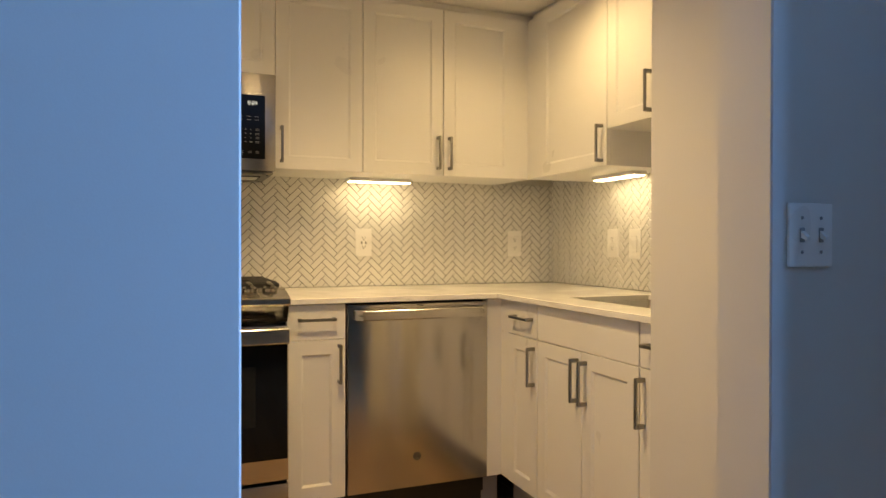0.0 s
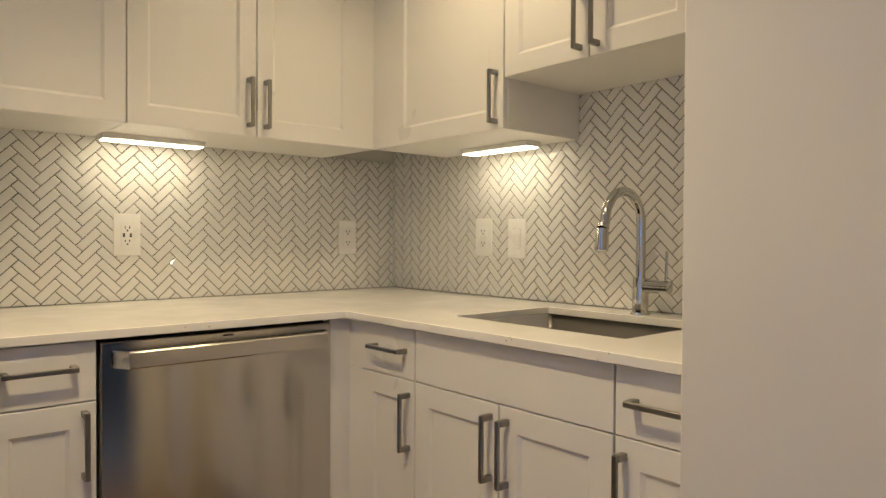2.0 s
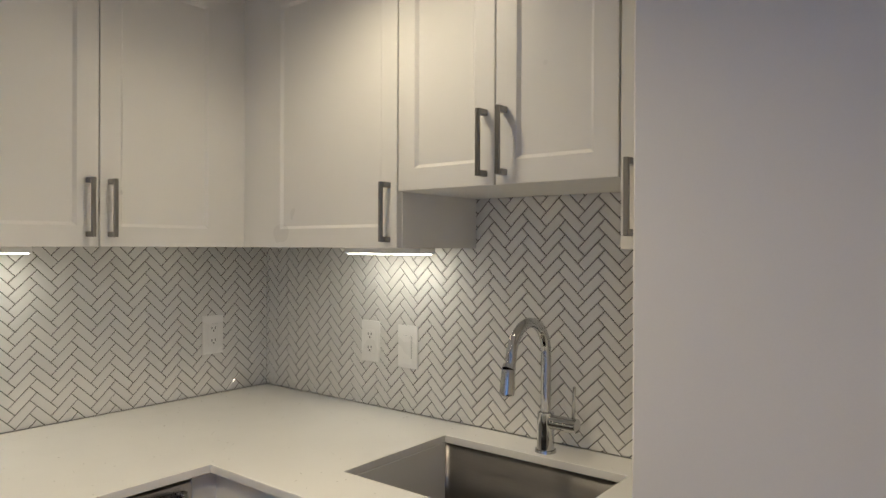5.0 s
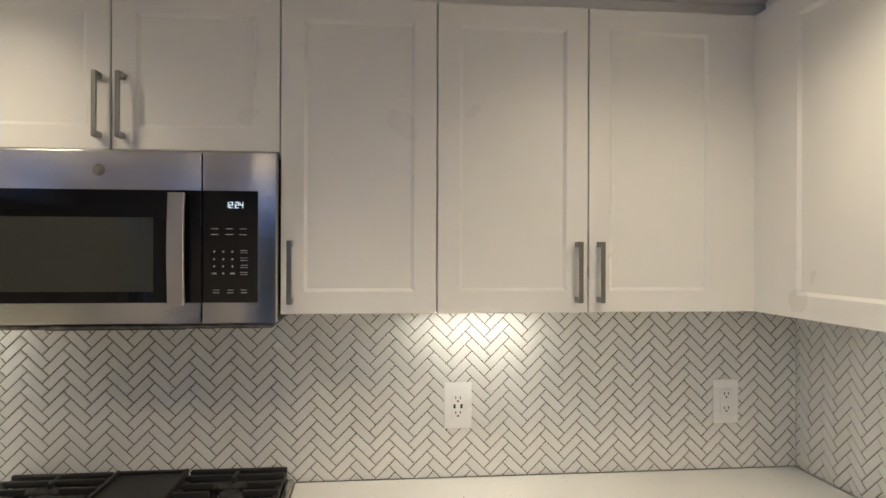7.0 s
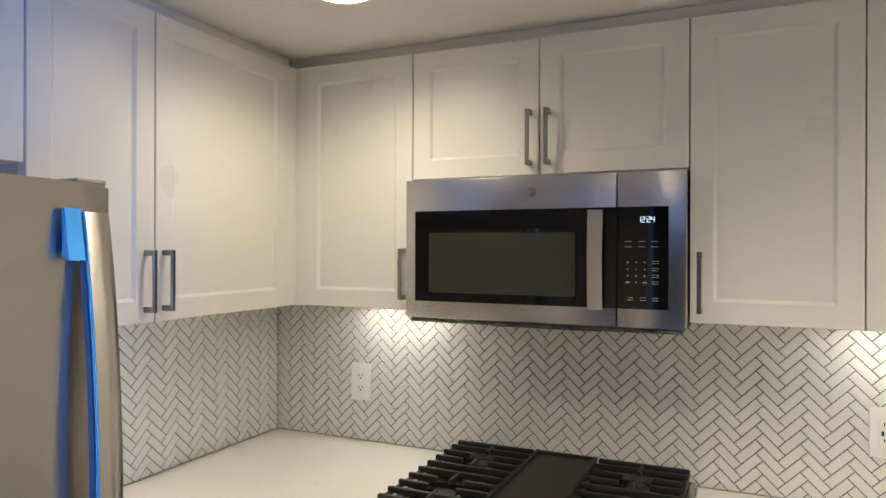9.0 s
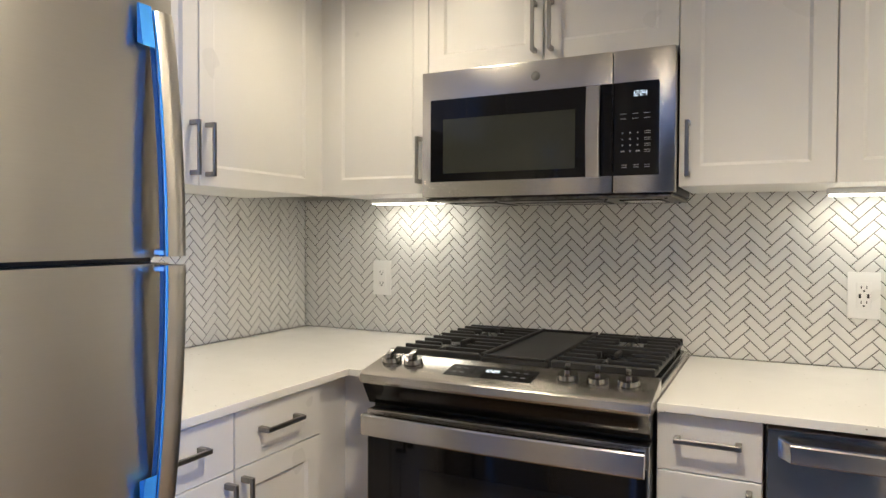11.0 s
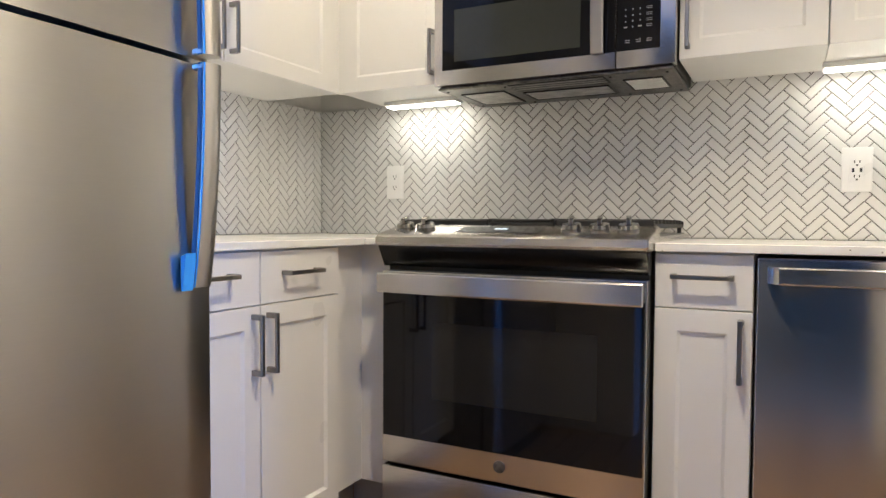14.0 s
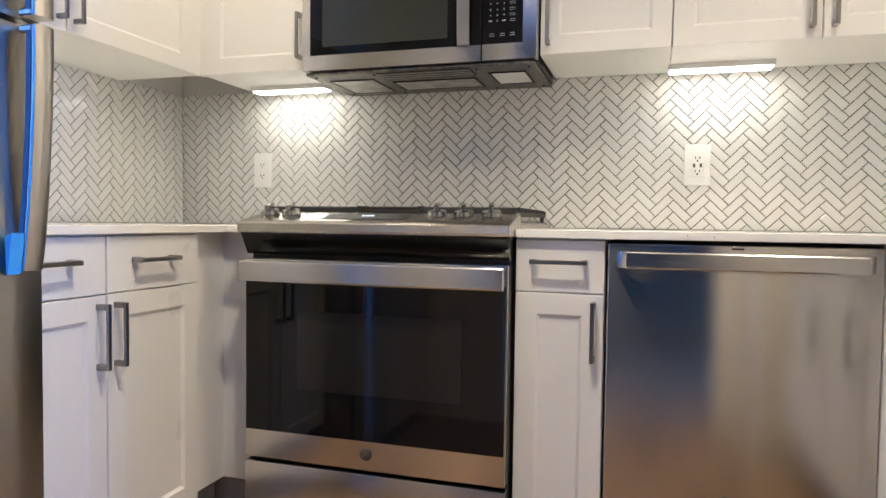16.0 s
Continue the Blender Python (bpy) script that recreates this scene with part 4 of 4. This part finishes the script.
def backsplash(side, plane, u0, u1, z0, z1, peak, lift, near):
    m = facing(side, plane)
    g = nb()
    box(g, u0, u1, 0.0022, 0.0115, z0, z1)
    back = new("backsplash_" + {"N": "north", "E": "east", "W": "west"}[side], mesh_of("backsplash", g, M_GROUT, False))
    back.matrix_world = m
    tagged(back, "white herringbone tiles with grey grout joints", "backsplash", kind="structure")
    q = math.sqrt(0.5)
    s = GAP / 2
    shapes = {}
    for tag, (a, b) in (("H", (TL, TW)), ("V", (TW, TL))):
        shapes[tag] = [((x - y) * q, (x + y) * q) for x, y in ((s, s), (a - s, s), (a - s, b - s), (s, b - s))]
    shift = peak - (TL - TW / 2) * q
    whole, rest = [], []
    cols = int((u1 - u0) / (TL * 2 * q)) + 4
    rows = int((z1 - z0) / (TW * 2 * q)) + 8
    j0 = math.floor((u0 - shift) / (TL * 2 * q)) - 1
    for j in range(j0, j0 + cols):
        for k in range(-5, rows):
            for tag in "HV":
                a, b = j * TL + k * TW, -j * TL + k * TW + (TW if tag == "V" else 0)
                h, v = (a - b) * q + shift, (a + b) * q + z0 + lift
                poly = [(h + x, v + y) for x, y in shapes[tag]]
                cut = clip(poly, u0 + 0.001, u1 - 0.001, z0 + 0.001, z1)
                if not cut:
                    continue
                full = all(u0 + 0.001 < x < u1 - 0.001 and z0 + 0.001 < y < z1 for x, y in poly)
                (whole if full else rest).append((abs(h - near), tag, h, v, cut))
    whole.sort(key=lambda w: w[0])
    meshes = {}
    for tag in "HV":
        vs, fs = tile_mesh(shapes[tag])
        me = bpy.data.meshes.new("tile")
        me.from_pydata(vs, [], fs)
        me.materials.append(M_TILE)
        meshes[tag] = me
    for _, tag, h, v, _ in whole[:300]:
        ob = new("tile", meshes[tag])
        ob.parent = back
        ob.matrix_basis = pose(h, random.uniform(-0.0003, 0.0003), v, random.uniform(-0.35, 0.35), 0, random.uniform(-0.35, 0.35))
    vs, fs = [], []
    for _, tag, h, v, poly in whole[300:] + rest:
        a, f = tile_mesh(poly)
        n, dy = len(vs), random.uniform(-0.0003, 0.0003)
        vs += [(x, y + dy, z) for x, y, z in a]
        fs += [tuple(i + n for i in c) for c in f]
    if vs:
        me = bpy.data.meshes.new("tiles")
        me.from_pydata(vs, [], fs)
        me.materials.append(M_TILE)
        ob = new("tiles", me)
        ob.parent = back
        tagged(ob, kind="stuff")


backsplash("N", 0.0, XW - 0.003, 0.003, TOP, 1.425, -1.3342, 0.0039, -1.2)
backsplash("E", 0.0, -0.0008, 1.7180, TOP, 1.57, 1.218, 0.0291, 0.9)
backsplash("W", XW, -1.50, 0.0008, TOP, 1.425, -0.4881, 0.0310, -0.6)
